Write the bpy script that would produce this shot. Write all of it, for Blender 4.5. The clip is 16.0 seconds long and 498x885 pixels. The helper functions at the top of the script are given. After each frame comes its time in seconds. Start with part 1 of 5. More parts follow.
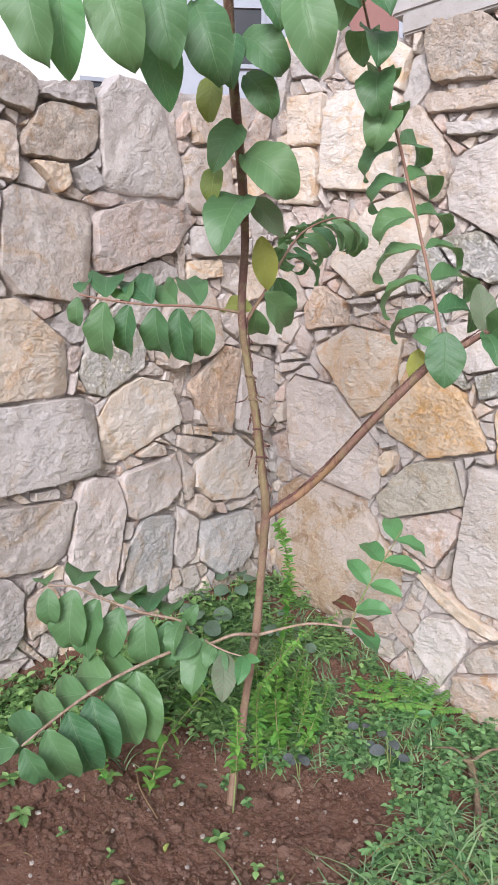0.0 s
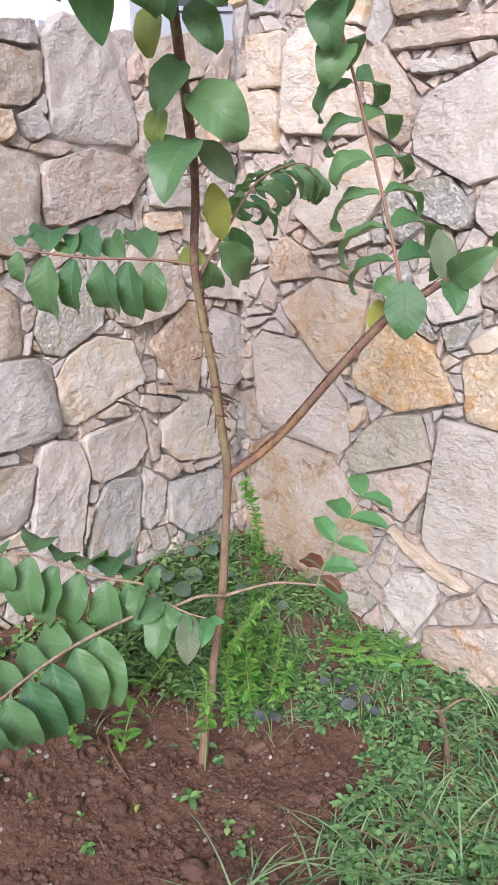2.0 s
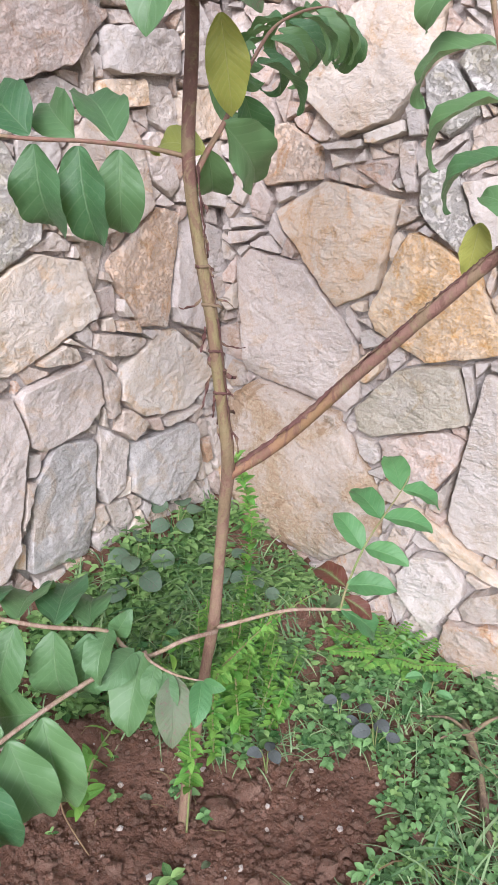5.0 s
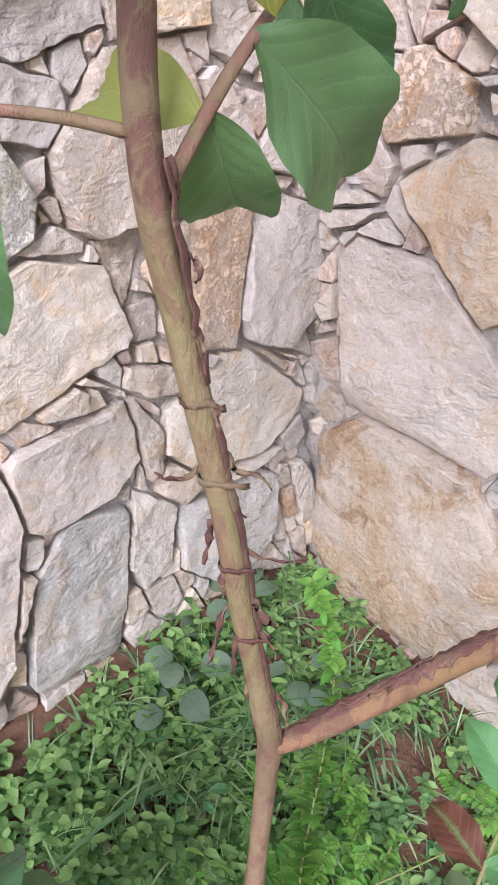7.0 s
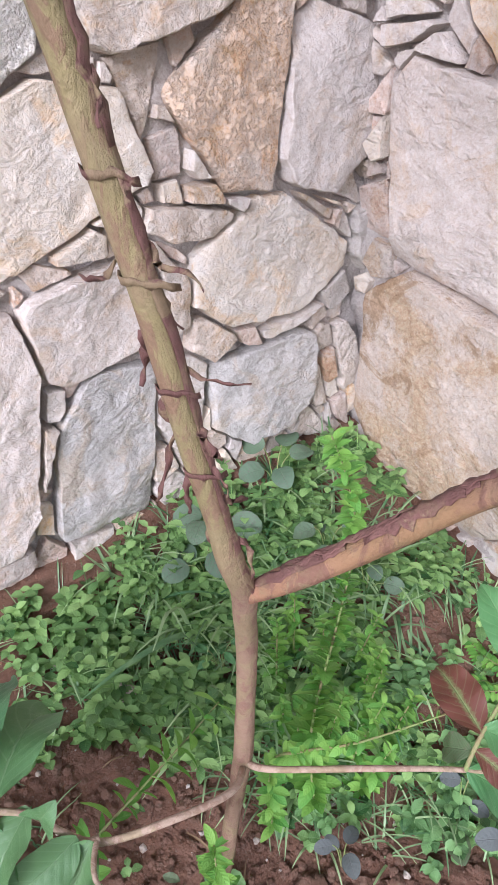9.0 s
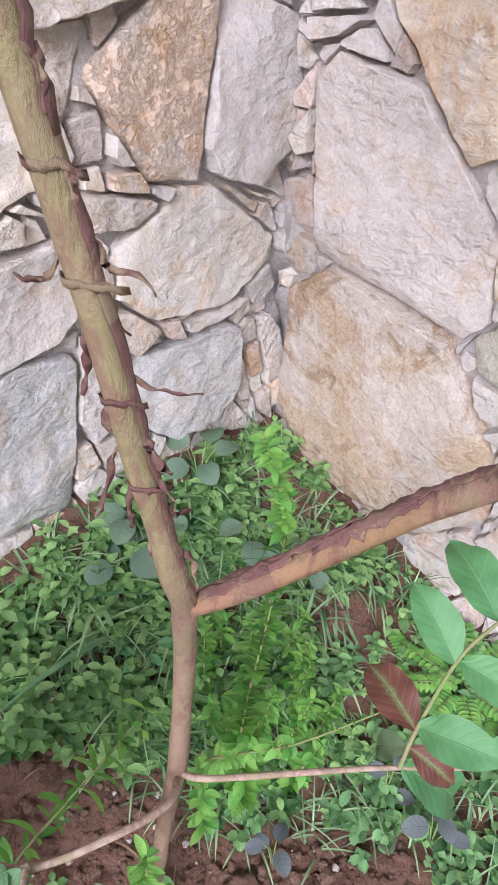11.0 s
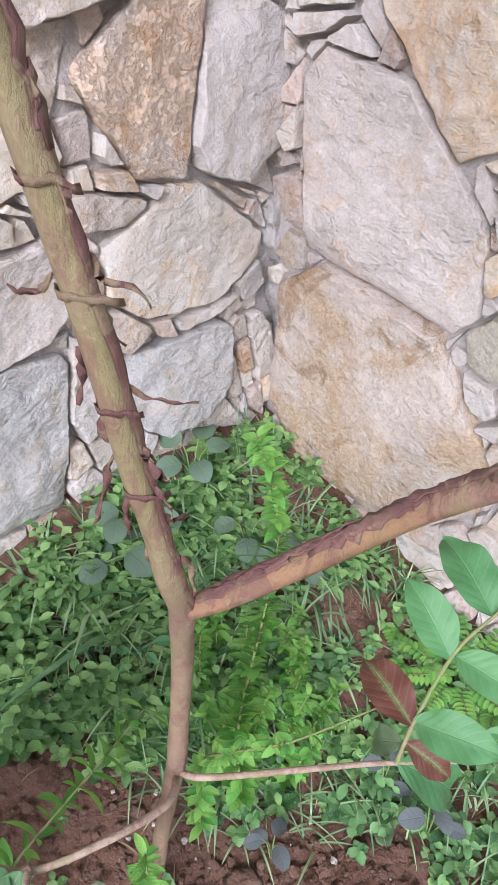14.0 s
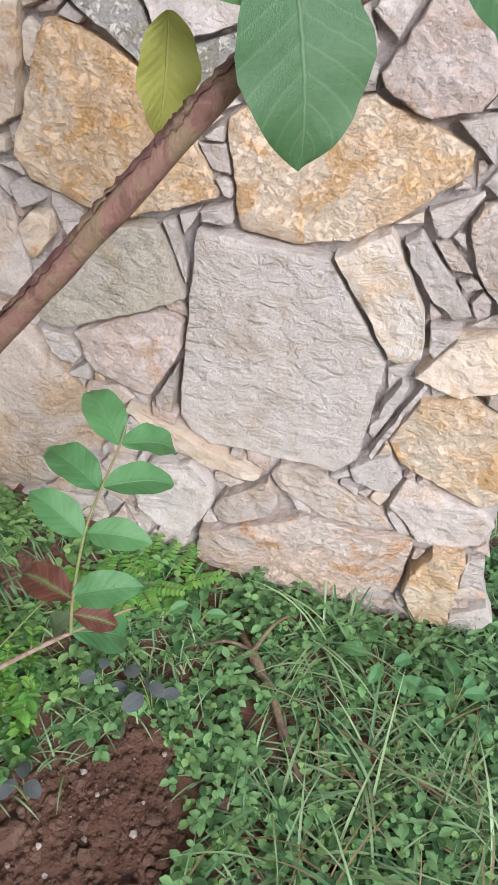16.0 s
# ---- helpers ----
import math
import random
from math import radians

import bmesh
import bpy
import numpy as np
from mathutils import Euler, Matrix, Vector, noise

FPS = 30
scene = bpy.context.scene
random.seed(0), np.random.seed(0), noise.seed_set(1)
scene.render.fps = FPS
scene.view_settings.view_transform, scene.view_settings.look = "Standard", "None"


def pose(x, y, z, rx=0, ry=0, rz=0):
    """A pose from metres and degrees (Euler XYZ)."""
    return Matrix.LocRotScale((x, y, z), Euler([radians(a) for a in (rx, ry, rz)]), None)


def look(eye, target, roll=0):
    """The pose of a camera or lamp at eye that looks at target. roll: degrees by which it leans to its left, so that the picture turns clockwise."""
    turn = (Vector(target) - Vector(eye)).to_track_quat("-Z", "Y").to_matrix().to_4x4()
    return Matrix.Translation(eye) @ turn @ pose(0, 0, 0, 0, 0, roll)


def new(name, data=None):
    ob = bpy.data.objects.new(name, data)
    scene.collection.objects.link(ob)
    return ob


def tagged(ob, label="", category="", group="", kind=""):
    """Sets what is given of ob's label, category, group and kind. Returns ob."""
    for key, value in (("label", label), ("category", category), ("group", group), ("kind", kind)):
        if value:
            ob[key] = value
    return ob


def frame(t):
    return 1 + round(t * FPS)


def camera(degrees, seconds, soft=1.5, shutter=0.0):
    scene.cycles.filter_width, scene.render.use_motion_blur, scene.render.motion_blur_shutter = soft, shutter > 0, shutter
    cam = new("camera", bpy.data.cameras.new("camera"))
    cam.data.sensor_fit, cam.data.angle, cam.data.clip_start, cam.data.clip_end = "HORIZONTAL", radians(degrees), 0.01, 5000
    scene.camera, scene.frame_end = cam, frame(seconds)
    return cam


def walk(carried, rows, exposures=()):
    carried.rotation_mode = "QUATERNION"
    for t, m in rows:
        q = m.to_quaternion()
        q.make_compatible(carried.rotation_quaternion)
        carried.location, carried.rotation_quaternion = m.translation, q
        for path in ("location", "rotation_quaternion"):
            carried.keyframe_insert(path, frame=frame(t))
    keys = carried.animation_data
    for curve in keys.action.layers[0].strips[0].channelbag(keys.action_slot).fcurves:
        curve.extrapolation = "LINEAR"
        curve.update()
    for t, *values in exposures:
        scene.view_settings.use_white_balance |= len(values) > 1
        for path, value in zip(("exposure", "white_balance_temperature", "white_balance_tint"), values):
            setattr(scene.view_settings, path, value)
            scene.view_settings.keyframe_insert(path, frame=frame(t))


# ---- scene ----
cam = camera(38.6, 16.0, soft=0.6)
PATH = [
    (0, (0.092, 0.107, 1.43), (-1.243, 1.564, 1.124), -0),
    (0.5, (0.082, 0.123, 1.426), (-1.223, 1.591, 1.05), 0.1),
    (1, (0.08, 0.144, 1.425), (-1.216, 1.609, 1.009), -0.7),
    (1.5, (0.09, 0.161, 1.425), (-1.191, 1.639, 1.004), -1),
    (2, (0.096, 0.174, 1.423), (-1.185, 1.65, 0.999), -1.2),
    (2.5, (0.106, 0.186, 1.42), (-1.163, 1.664, 0.968), -1.9),
    (3, (0.102, 0.199, 1.416), (-1.197, 1.649, 0.958), -1.3),
    (3.2, (0.096, 0.211, 1.413), (-1.208, 1.656, 0.952), -1.2),
    (5.3, (-0.41, 0.588, 1.45), (-1.492, 2.118, 0.751), 1.8),
    (5.5, (-0.455, 0.64, 1.464), (-1.539, 2.172, 0.773), 3.3),
    (5.6, (-0.473, 0.674, 1.456), (-1.584, 2.189, 0.772), 3.1),
    (5.7, (-0.477, 0.714, 1.471), (-1.66, 2.167, 0.772), 2.2),
    (5.8, (-0.491, 0.788, 1.465), (-1.786, 2.163, 0.804), 0.5),
    (6, (-0.526, 0.873, 1.479), (-1.901, 2.156, 0.798), 2.3),
    (6.5, (-0.573, 1.01, 1.472), (-2.037, 2.122, 0.683), 0.5),
    (7, (-0.687, 1.039, 1.475), (-2.009, 2.298, 0.657), -0.5),
    (7.5, (-0.739, 1.073, 1.466), (-1.925, 2.392, 0.543), -2.5),
    (8, (-0.685, 1.119, 1.466), (-2.012, 2.336, 0.594), -0.6),
    (8.5, (-0.666, 1.129, 1.44), (-2.019, 2.242, 0.476), -0.8),
    (9, (-0.672, 1.122, 1.409), (-1.997, 2.121, 0.294), -2.1),
    (9.5, (-0.665, 1.125, 1.391), (-1.946, 2.133, 0.232), -2.2),
    (10, (-0.681, 1.127, 1.39), (-1.911, 2.182, 0.218), -0.9),
    (10.2, (-0.691, 1.122, 1.404), (-1.872, 2.244, 0.243), 0.8),
    (12.5, (-0.713, 1.126, 1.409), (-1.86, 2.315, 0.282), 2.8),
    (13, (-0.719, 1.123, 1.411), (-1.855, 2.309, 0.27), 2.5),
    (13.5, (-0.713, 1.123, 1.412), (-1.847, 2.296, 0.255), 2.2),
    (14, (-0.708, 1.123, 1.414), (-1.84, 2.301, 0.261), 1.9),
    (14.5, (-0.686, 1.13, 1.416), (-1.782, 2.35, 0.272), 2.4),
    (14.8, (-0.636, 1.164, 1.411), (-1.695, 2.418, 0.269), 2.1),
    (14.9, (-0.619, 1.167, 1.418), (-1.662, 2.44, 0.281), 2.3),
    (15, (-0.597, 1.177, 1.419), (-1.63, 2.461, 0.285), 2.2),
    (15.3, (-0.577, 1.175, 1.44), (-1.499, 2.546, 0.312), 1.2),
    (15.4, (-0.563, 1.139, 1.438), (-1.407, 2.594, 0.356), 0.8),
    (15.5, (-0.535, 1.137, 1.421), (-1.317, 2.63, 0.345), 0),
    (15.6, (-0.526, 1.108, 1.423), (-1.214, 2.627, 0.318), -1.5),
    (16, (-0.522, 0.997, 1.428), (-0.867, 2.596, 0.277), -0.5),
]
walk(cam, [(t, look(eye, target, roll)) for t, eye, target, roll in PATH], [(0, 0.12, 6050, 18), (3, 0.15, 6050, 20), (5.5, 0.32, 6000, 20), (6.5, 0.32, 6000, 20), (8, 0.42, 5900, 22), (9.5, 0.43, 5820, 21), (13, 0.42, 5720, 20), (15, 0.35, 5780, 17), (16, 0.02, 6050, 16)])

# ---- light ----
world = bpy.data.worlds.new("overcast_sky")
scene.world = world
world.use_nodes = True
wn = world.node_tree.nodes
sky = wn.new("ShaderNodeTexSky")
sky.sky_type = "NISHITA"
sky.sun_disc = False
sky.sun_elevation, sky.sun_rotation = radians(31), radians(148)
sky.dust_density = 1.0
grey_sky = wn.new("ShaderNodeHueSaturation")
grey_sky.inputs["Saturation"].default_value = 0.3
world.node_tree.links.new(sky.outputs[0], grey_sky.inputs["Color"])
world.node_tree.links.new(grey_sky.outputs[0], wn["Background"].inputs["Color"])
wn["Background"].inputs["Strength"].default_value = 0.15
sun_data = bpy.data.lights.new("sun", "SUN")
sun_data.energy, sun_data.angle, sun_data.color = 3.3, radians(24), (1.0, 0.97, 0.93)
sun = new("sun", sun_data)
sun.matrix_world = look((2.4, -4.2, 4.4), (-1.2, 1.6, 0.6))


# ---- materials ----
def nodes_of(name, rough=0.8, spec=0.3):
    m = bpy.data.materials.new(name)
    m.use_nodes = True
    nt = m.node_tree
    b = nt.nodes["Principled BSDF"]
    b.inputs["Roughness"].default_value = rough
    b.inputs["Specular IOR Level"].default_value = spec
    return m, nt, b


def add(nt, kind, **values):
    n = nt.nodes.new(kind)
    for key, value in values.items():
        n.inputs[key.replace("_", " ")].default_value = value
    return n


def wire(nt, a, b, out=0):
    nt.links.new(a.outputs[out], b)


def mix_colour(nt, fac, a, b, blend="MIX"):
    """A colour mix; fac, a and b are sockets or values."""
    n = nt.nodes.new("ShaderNodeMix")
    n.data_type, n.blend_type = "RGBA", blend
    for socket, value in ((n.inputs[0], fac), (n.inputs[6], a), (n.inputs[7], b)):
        if hasattr(value, "links"):
            nt.links.new(value, socket)
        else:
            socket.default_value = (*value, 1) if isinstance(value, tuple) else value
    return n.outputs[2]


def ramp(nt, source, low, high):
    """0 below low, 1 above high."""
    n = nt.nodes.new("ShaderNodeMapRange")
    n.inputs[1].default_value, n.inputs[2].default_value = low, high
    nt.links.new(source, n.inputs[0])
    return n.outputs[0]


def math_node(nt, op, a, b=0.0):
    n = nt.nodes.new("ShaderNodeMath")
    n.operation = op
    for socket, value in ((n.inputs[0], a), (n.inputs[1], b)):
        if hasattr(value, "links"):
            nt.links.new(value, socket)
        else:
            socket.default_value = value
    return n.outputs[0]


def varied_coords(nt, stretch=(1, 1, 1)):
    """Object coordinates, shifted for each object by its random number."""
    tc, info = nt.nodes.new("ShaderNodeTexCoord"), nt.nodes.new("ShaderNodeObjectInfo")
    shift = math_node(nt, "MULTIPLY", info.outputs["Random"], 43.0)
    mp = nt.nodes.new("ShaderNodeMapping")
    mp.inputs["Scale"].default_value = stretch
    nt.links.new(tc.outputs["Object"], mp.inputs["Vector"])
    nt.links.new(shift, mp.inputs["Location"])
    return mp.outputs[0], info.outputs["Random"]


def noise_tex(nt, coords, scale, detail=6.0, rough=0.6, distort=0.0):
    n = add(nt, "ShaderNodeTexNoise", Scale=scale, Detail=detail, Roughness=rough, Distortion=distort)
    nt.links.new(coords, n.inputs["Vector"])
    return n.outputs["Fac"]


def bump(nt, bsdf, height, strength, distance):
    n = add(nt, "ShaderNodeBump", Strength=strength, Distance=distance)
    nt.links.new(height, n.inputs["Height"])
    nt.links.new(n.outputs[0], bsdf.inputs["Normal"])


def stone_material(name, base, accent, stain, pits=0.4, accent_share=0.5, dark=(0.24, 0.20, 0.17)):
    """Broken limestone: a base colour clouded with an accent, iron stains, fine grain, pits and chipped ledges."""
    m, nt, b = nodes_of(name, 0.9, 0.2)
    co, rnd = varied_coords(nt)
    cloud = noise_tex(nt, co, 5.0, 10.0, 0.6, 0.8)
    col = mix_colour(nt, ramp(nt, cloud, 0.60 - 0.3 * accent_share, 0.68 - 0.16 * accent_share), base, accent)
    patch = noise_tex(nt, co, 8.0, 9.0, 0.68, 1.2)
    col = mix_colour(nt, math_node(nt, "MULTIPLY", ramp(nt, patch, 0.53, 0.61), 0.75), col, stain)
    # pale bruises where the hammer struck, coarse and fine grain, dark pits
    chips = ramp(nt, noise_tex(nt, co, 24.0, 9.0, 0.8, 1.6), 0.59, 0.65)
    col = mix_colour(nt, math_node(nt, "MULTIPLY", chips, 0.30 - 0.15 * min(1.0, pits)), col, (0.82, 0.79, 0.76))
    grain = noise_tex(nt, co, 190.0, 5.0, 0.75)
    col = mix_colour(nt, 0.45, col, mix_colour(nt, ramp(nt, grain, 0.36, 0.64), (0.36, 0.35, 0.34), (0.72, 0.72, 0.72)), "OVERLAY")
    mottle = noise_tex(nt, co, 70.0, 6.0, 0.8, 0.4)
    col = mix_colour(nt, 0.45, col, mix_colour(nt, ramp(nt, mottle, 0.38, 0.62), (0.42, 0.405, 0.39), (0.72, 0.715, 0.71)), "OVERLAY")
    flecks = ramp(nt, noise_tex(nt, co, 115.0, 4.0, 0.7), 0.63, 0.69)
    col = mix_colour(nt, math_node(nt, "MULTIPLY", flecks, 0.25), col, (0.86, 0.84, 0.81))
    specks = ramp(nt, noise_tex(nt, co, 44.0, 7.0, 0.8), 0.62, 0.69)
    col = mix_colour(nt, math_node(nt, "MULTIPLY", specks, 0.12 + 0.5 * pits), col, dark)
    hsv = nt.nodes.new("ShaderNodeHueSaturation")
    nt.links.new(col, hsv.inputs["Color"])
    nt.links.new(math_node(nt, "ADD", math_node(nt, "MULTIPLY", rnd, 0.2), 0.70), hsv.inputs["Value"])
    nt.links.new(math_node(nt, "ADD", math_node(nt, "MULTIPLY", rnd, 0.4), 0.92), hsv.inputs["Saturation"])
    nt.links.new(hsv.outputs[0], b.inputs["Base Color"])
    # relief: lumps, a few flakes that end in sharp little ledges, chisel ridges lying across the face, grit
    swell = noise_tex(nt, co, 9.0, 5.0, 0.55, 0.8)
    steps = math_node(nt, "SNAP", math_node(nt, "ADD", swell, math_node(nt, "MULTIPLY", noise_tex(nt, co, 45.0, 4.0), 0.05)), 0.085)
    lying = nt.nodes.new("ShaderNodeMapping")
    lying.inputs["Scale"].default_value = (1.0, 1.0, 1.5)
    lying.inputs["Rotation"].default_value = (0.35, 0.3, 0.0)
    nt.links.new(co, lying.inputs["Vector"])
    ridges = noise_tex(nt, lying.outputs[0], 26.0, 7.0, 0.6, 0.5)
    # some parts of a face are split smooth, others left rough
    rough_part = math_node(nt, "ADD", math_node(nt, "MULTIPLY", ramp(nt, noise_tex(nt, co, 4.5, 3.0, 0.5), 0.40, 0.62), 1.15), 0.45)
    h = math_node(nt, "ADD", math_node(nt, "MULTIPLY", steps, 1.5), math_node(nt, "MULTIPLY", ridges, rough_part))
    h = math_node(nt, "ADD", h, math_node(nt, "MULTIPLY", noise_tex(nt, co, 95.0, 5.0, 0.65), 0.18))
    pit = ramp(nt, noise_tex(nt, co, 55.0, 6.0, 0.7), 0.60, 0.46)
    h = math_node(nt, "ADD", h, math_node(nt, "MULTIPLY", pit, pits * 0.5))
    bump(nt, b, h, 1.0, 0.013)
    return m


STONES = {
    "grey": stone_material("grey_limestone", (0.66, 0.60, 0.56), (0.73, 0.67, 0.63), (0.66, 0.55, 0.46), 0.1),
    "pale": stone_material("pale_limestone", (0.69, 0.63, 0.58), (0.74, 0.69, 0.65), (0.62, 0.54, 0.46), 0.15),
    "beige": stone_material("beige_limestone", (0.71, 0.61, 0.53), (0.76, 0.68, 0.61), (0.68, 0.51, 0.37), 0.3),
    "cream": stone_material("cream_limestone", (0.86, 0.74, 0.61), (0.88, 0.81, 0.73), (0.84, 0.63, 0.43), 0.15, 0.65),
    "tan": stone_material("tan_limestone", (0.88, 0.72, 0.56), (0.91, 0.80, 0.68), (0.82, 0.57, 0.37), 0.2, 0.6),
    "orange": stone_material("orange_limestone", (0.88, 0.66, 0.46), (0.92, 0.78, 0.62), (0.81, 0.52, 0.30), 0.45, 0.6, (0.52, 0.33, 0.20)),
    "rust": stone_material("rusty_pitted_limestone", (0.92, 0.68, 0.50), (0.96, 0.82, 0.70), (0.80, 0.46, 0.25), 0.6, 0.5, (0.50, 0.30, 0.18)),
    "pink": stone_material("pinkish_limestone", (0.70, 0.57, 0.50), (0.73, 0.64, 0.59), (0.64, 0.46, 0.36), 0.3, 0.6),
    "rosy": stone_material("red_soiled_limestone", (0.80, 0.70, 0.63), (0.76, 0.60, 0.49), (0.70, 0.43, 0.28), 0.4, 0.6),
    "brown": stone_material("brown_limestone", (0.62, 0.53, 0.45), (0.70, 0.62, 0.54), (0.58, 0.42, 0.30), 0.4),
    "slate": stone_material("blue_grey_slab", (0.49, 0.485, 0.475), (0.62, 0.595, 0.57), (0.56, 0.49, 0.42), 0.05, 0.6),
    "olive": stone_material("olive_grey_limestone", (0.54, 0.505, 0.44), (0.60, 0.565, 0.51), (0.48, 0.42, 0.33), 0.15),
    "lichen": stone_material("lichen_spotted_limestone", (0.80, 0.77, 0.72), (0.70, 0.68, 0.61), (0.58, 0.54, 0.41), 0.8, 0.5),
    "stain": stone_material("water_stained_limestone", (0.72, 0.62, 0.54), (0.62, 0.47, 0.35), (0.38, 0.27, 0.18), 0.2, 0.5),
}

MORTAR, nt, b = nodes_of("grey_mortar", 0.95, 0.1)
co, rnd = varied_coords(nt)
col = mix_colour(nt, ramp(nt, noise_tex(nt, co, 9.0, 6.0), 0.35, 0.65), (0.50, 0.47, 0.45), (0.46, 0.38, 0.33))
col = mix_colour(nt, ramp(nt, noise_tex(nt, co, 120.0, 4.0, 0.8), 0.4, 0.7), col, (0.64, 0.60, 0.57))
wire(nt, col.node, b.inputs["Base Color"], 2)
bump(nt, b, noise_tex(nt, co, 70.0, 8.0, 0.75), 0.9, 0.012)

CONCRETE, nt, b = nodes_of("cast_concrete", 0.9, 0.2)
co, rnd = varied_coords(nt)
col = mix_colour(nt, ramp(nt, noise_tex(nt, co, 5.0, 8.0, 0.65), 0.35, 0.65), (0.50, 0.48, 0.46), (0.40, 0.37, 0.34))
col = mix_colour(nt, ramp(nt, noise_tex(nt, co, 60.0, 5.0, 0.8), 0.6, 0.75), col, (0.3, 0.28, 0.26))
wire(nt, col.node, b.inputs["Base Color"], 2)
bump(nt, b, noise_tex(nt, co, 45.0, 8.0, 0.7), 0.5, 0.01)


def soil_material(name, light, dark, red):
    m, nt, b = nodes_of(name, 0.95, 0.15)
    co, rnd = varied_coords(nt)
    col = mix_colour(nt, ramp(nt, noise_tex(nt, co, 6.0, 8.0, 0.65), 0.35, 0.68), dark, light)
    col = mix_colour(nt, ramp(nt, noise_tex(nt, co, 45.0, 6.0, 0.75), 0.45, 0.7), col, red)
    col = mix_colour(nt, ramp(nt, noise_tex(nt, co, 150.0, 3.0, 0.8), 0.58, 0.70), col, (0.40, 0.30, 0.23))
    isl = nt.nodes.new("ShaderNodeNewGeometry")
    col = mix_colour(nt, math_node(nt, "MULTIPLY", isl.outputs["Random Per Island"], 0.35), col, (0.27, 0.16, 0.11))
    nt.links.new(col, b.inputs["Base Color"])
    h = math_node(nt, "ADD", noise_tex(nt, co, 40.0, 9.0, 0.75), math_node(nt, "MULTIPLY", noise_tex(nt, co, 160.0, 5.0, 0.8), 0.5))
    bump(nt, b, h, 0.95, 0.02)
    return m


SOIL = soil_material("red_brown_soil", (0.41, 0.235, 0.17), (0.17, 0.085, 0.058), (0.34, 0.17, 0.11))
CLOD = soil_material("soil_clods", (0.46, 0.295, 0.22), (0.19, 0.105, 0.075), (0.36, 0.19, 0.135))


def leaf_material(name, colour, second, vein, ribs=16.0, gloss=0.42, blotch=(0.25, 0.2, 0.05), blotch_share=0.0, through_share=0.25, edge=None):
    """A leaf with midrib and side veins drawn along its own length, sheen, and light passing through it."""
    m, nt, b = nodes_of(name, gloss, 0.6)
    uv = nt.nodes.new("ShaderNodeUVMap")
    sep = nt.nodes.new("ShaderNodeSeparateXYZ")
    nt.links.new(uv.outputs[0], sep.inputs[0])
    across = math_node(nt, "ABSOLUTE", math_node(nt, "SUBTRACT", sep.outputs[0], 0.5))
    rib = math_node(nt, "SINE", math_node(nt, "MULTIPLY", math_node(nt, "SUBTRACT", sep.outputs[1], math_node(nt, "MULTIPLY", across, 0.45)), ribs * 6.2832))
    co, rnd = varied_coords(nt)
    isl = nt.nodes.new("ShaderNodeNewGeometry")
    vary = math_node(nt, "FRACT", math_node(nt, "ADD", rnd, isl.outputs["Random Per Island"]))
    col = mix_colour(nt, vary, colour, second)
    col = mix_colour(nt, math_node(nt, "MULTIPLY", ramp(nt, noise_tex(nt, co, 30.0, 5.0), 0.4, 0.75), 0.35), col, second)
    if blotch_share:
        col = mix_colour(nt, ramp(nt, noise_tex(nt, co, 22.0, 5.0, 0.7), 0.75 - 0.4 * blotch_share, 0.85 - 0.4 * blotch_share), col, blotch)
    if edge:
        rim = math_node(nt, "ADD", across, math_node(nt, "MULTIPLY", noise_tex(nt, co, 25.0, 5.0), 0.35))
        col = mix_colour(nt, ramp(nt, rim, 0.17, 0.30), col, edge)
    line = ramp(nt, rib, 0.86, 1.0)
    mid = ramp(nt, across, 0.022, 0.006)
    veins = math_node(nt, "MAXIMUM", math_node(nt, "MULTIPLY", line, 0.2), math_node(nt, "MULTIPLY", mid, 0.4))
    col = mix_colour(nt, veins, col, vein)
    nt.links.new(col, b.inputs["Base Color"])
    h = math_node(nt, "ADD", math_node(nt, "MULTIPLY", rib, -0.05), math_node(nt, "MULTIPLY", mid, -0.4))
    h = math_node(nt, "ADD", h, math_node(nt, "MULTIPLY", noise_tex(nt, co, 90.0, 4.0), 0.25))
    bump(nt, b, h, 0.5, 0.006)
    glow = nt.nodes.new("ShaderNodeBsdfTranslucent")
    bright = mix_colour(nt, 0.5, col, (0.25, 0.42, 0.06))
    nt.links.new(bright, glow.inputs["Color"])
    mixer = nt.nodes.new("ShaderNodeMixShader")
    mixer.inputs[0].default_value = through_share
    nt.links.new(b.outputs[0], mixer.inputs[1])
    nt.links.new(glow.outputs[0], mixer.inputs[2])
    nt.links.new(mixer.outputs[0], nt.nodes["Material Output"].inputs["Surface"])
    return m


LEAF = leaf_material("green_leaf", (0.06, 0.17, 0.075), (0.15, 0.29, 0.12), (0.30, 0.44, 0.25), 8.0, 0.36, (0.2, 0.24, 0.07), 0.12)
LEAF_YOUNG = leaf_material("light_green_leaf", (0.075, 0.23, 0.085), (0.14, 0.35, 0.13), (0.28, 0.45, 0.2), 8.0, 0.4, (0.2, 0.26, 0.08), 0.15)
LEAF_YELLOW = leaf_material("yellowing_leaf", (0.17, 0.30, 0.08), (0.46, 0.47, 0.11), (0.55, 0.58, 0.25), 11.0)
LEAF_BRIGHT = leaf_material("bright_yellow_leaf", (0.36, 0.46, 0.10), (0.62, 0.56, 0.13), (0.60, 0.62, 0.28), 11.0)
LEAF_RED = leaf_material("reddened_leaf", (0.16, 0.26, 0.09), (0.22, 0.22, 0.09), (0.25, 0.36, 0.15), 8.0, 0.5, (0.24, 0.09, 0.06), 0.3, 0.2, (0.15, 0.042, 0.032))
LEAF_TIRED = leaf_material("purple_tinged_leaf", (0.10, 0.19, 0.09), (0.16, 0.21, 0.12), (0.25, 0.32, 0.2), 11.0, 0.5, (0.22, 0.13, 0.12), 0.5)
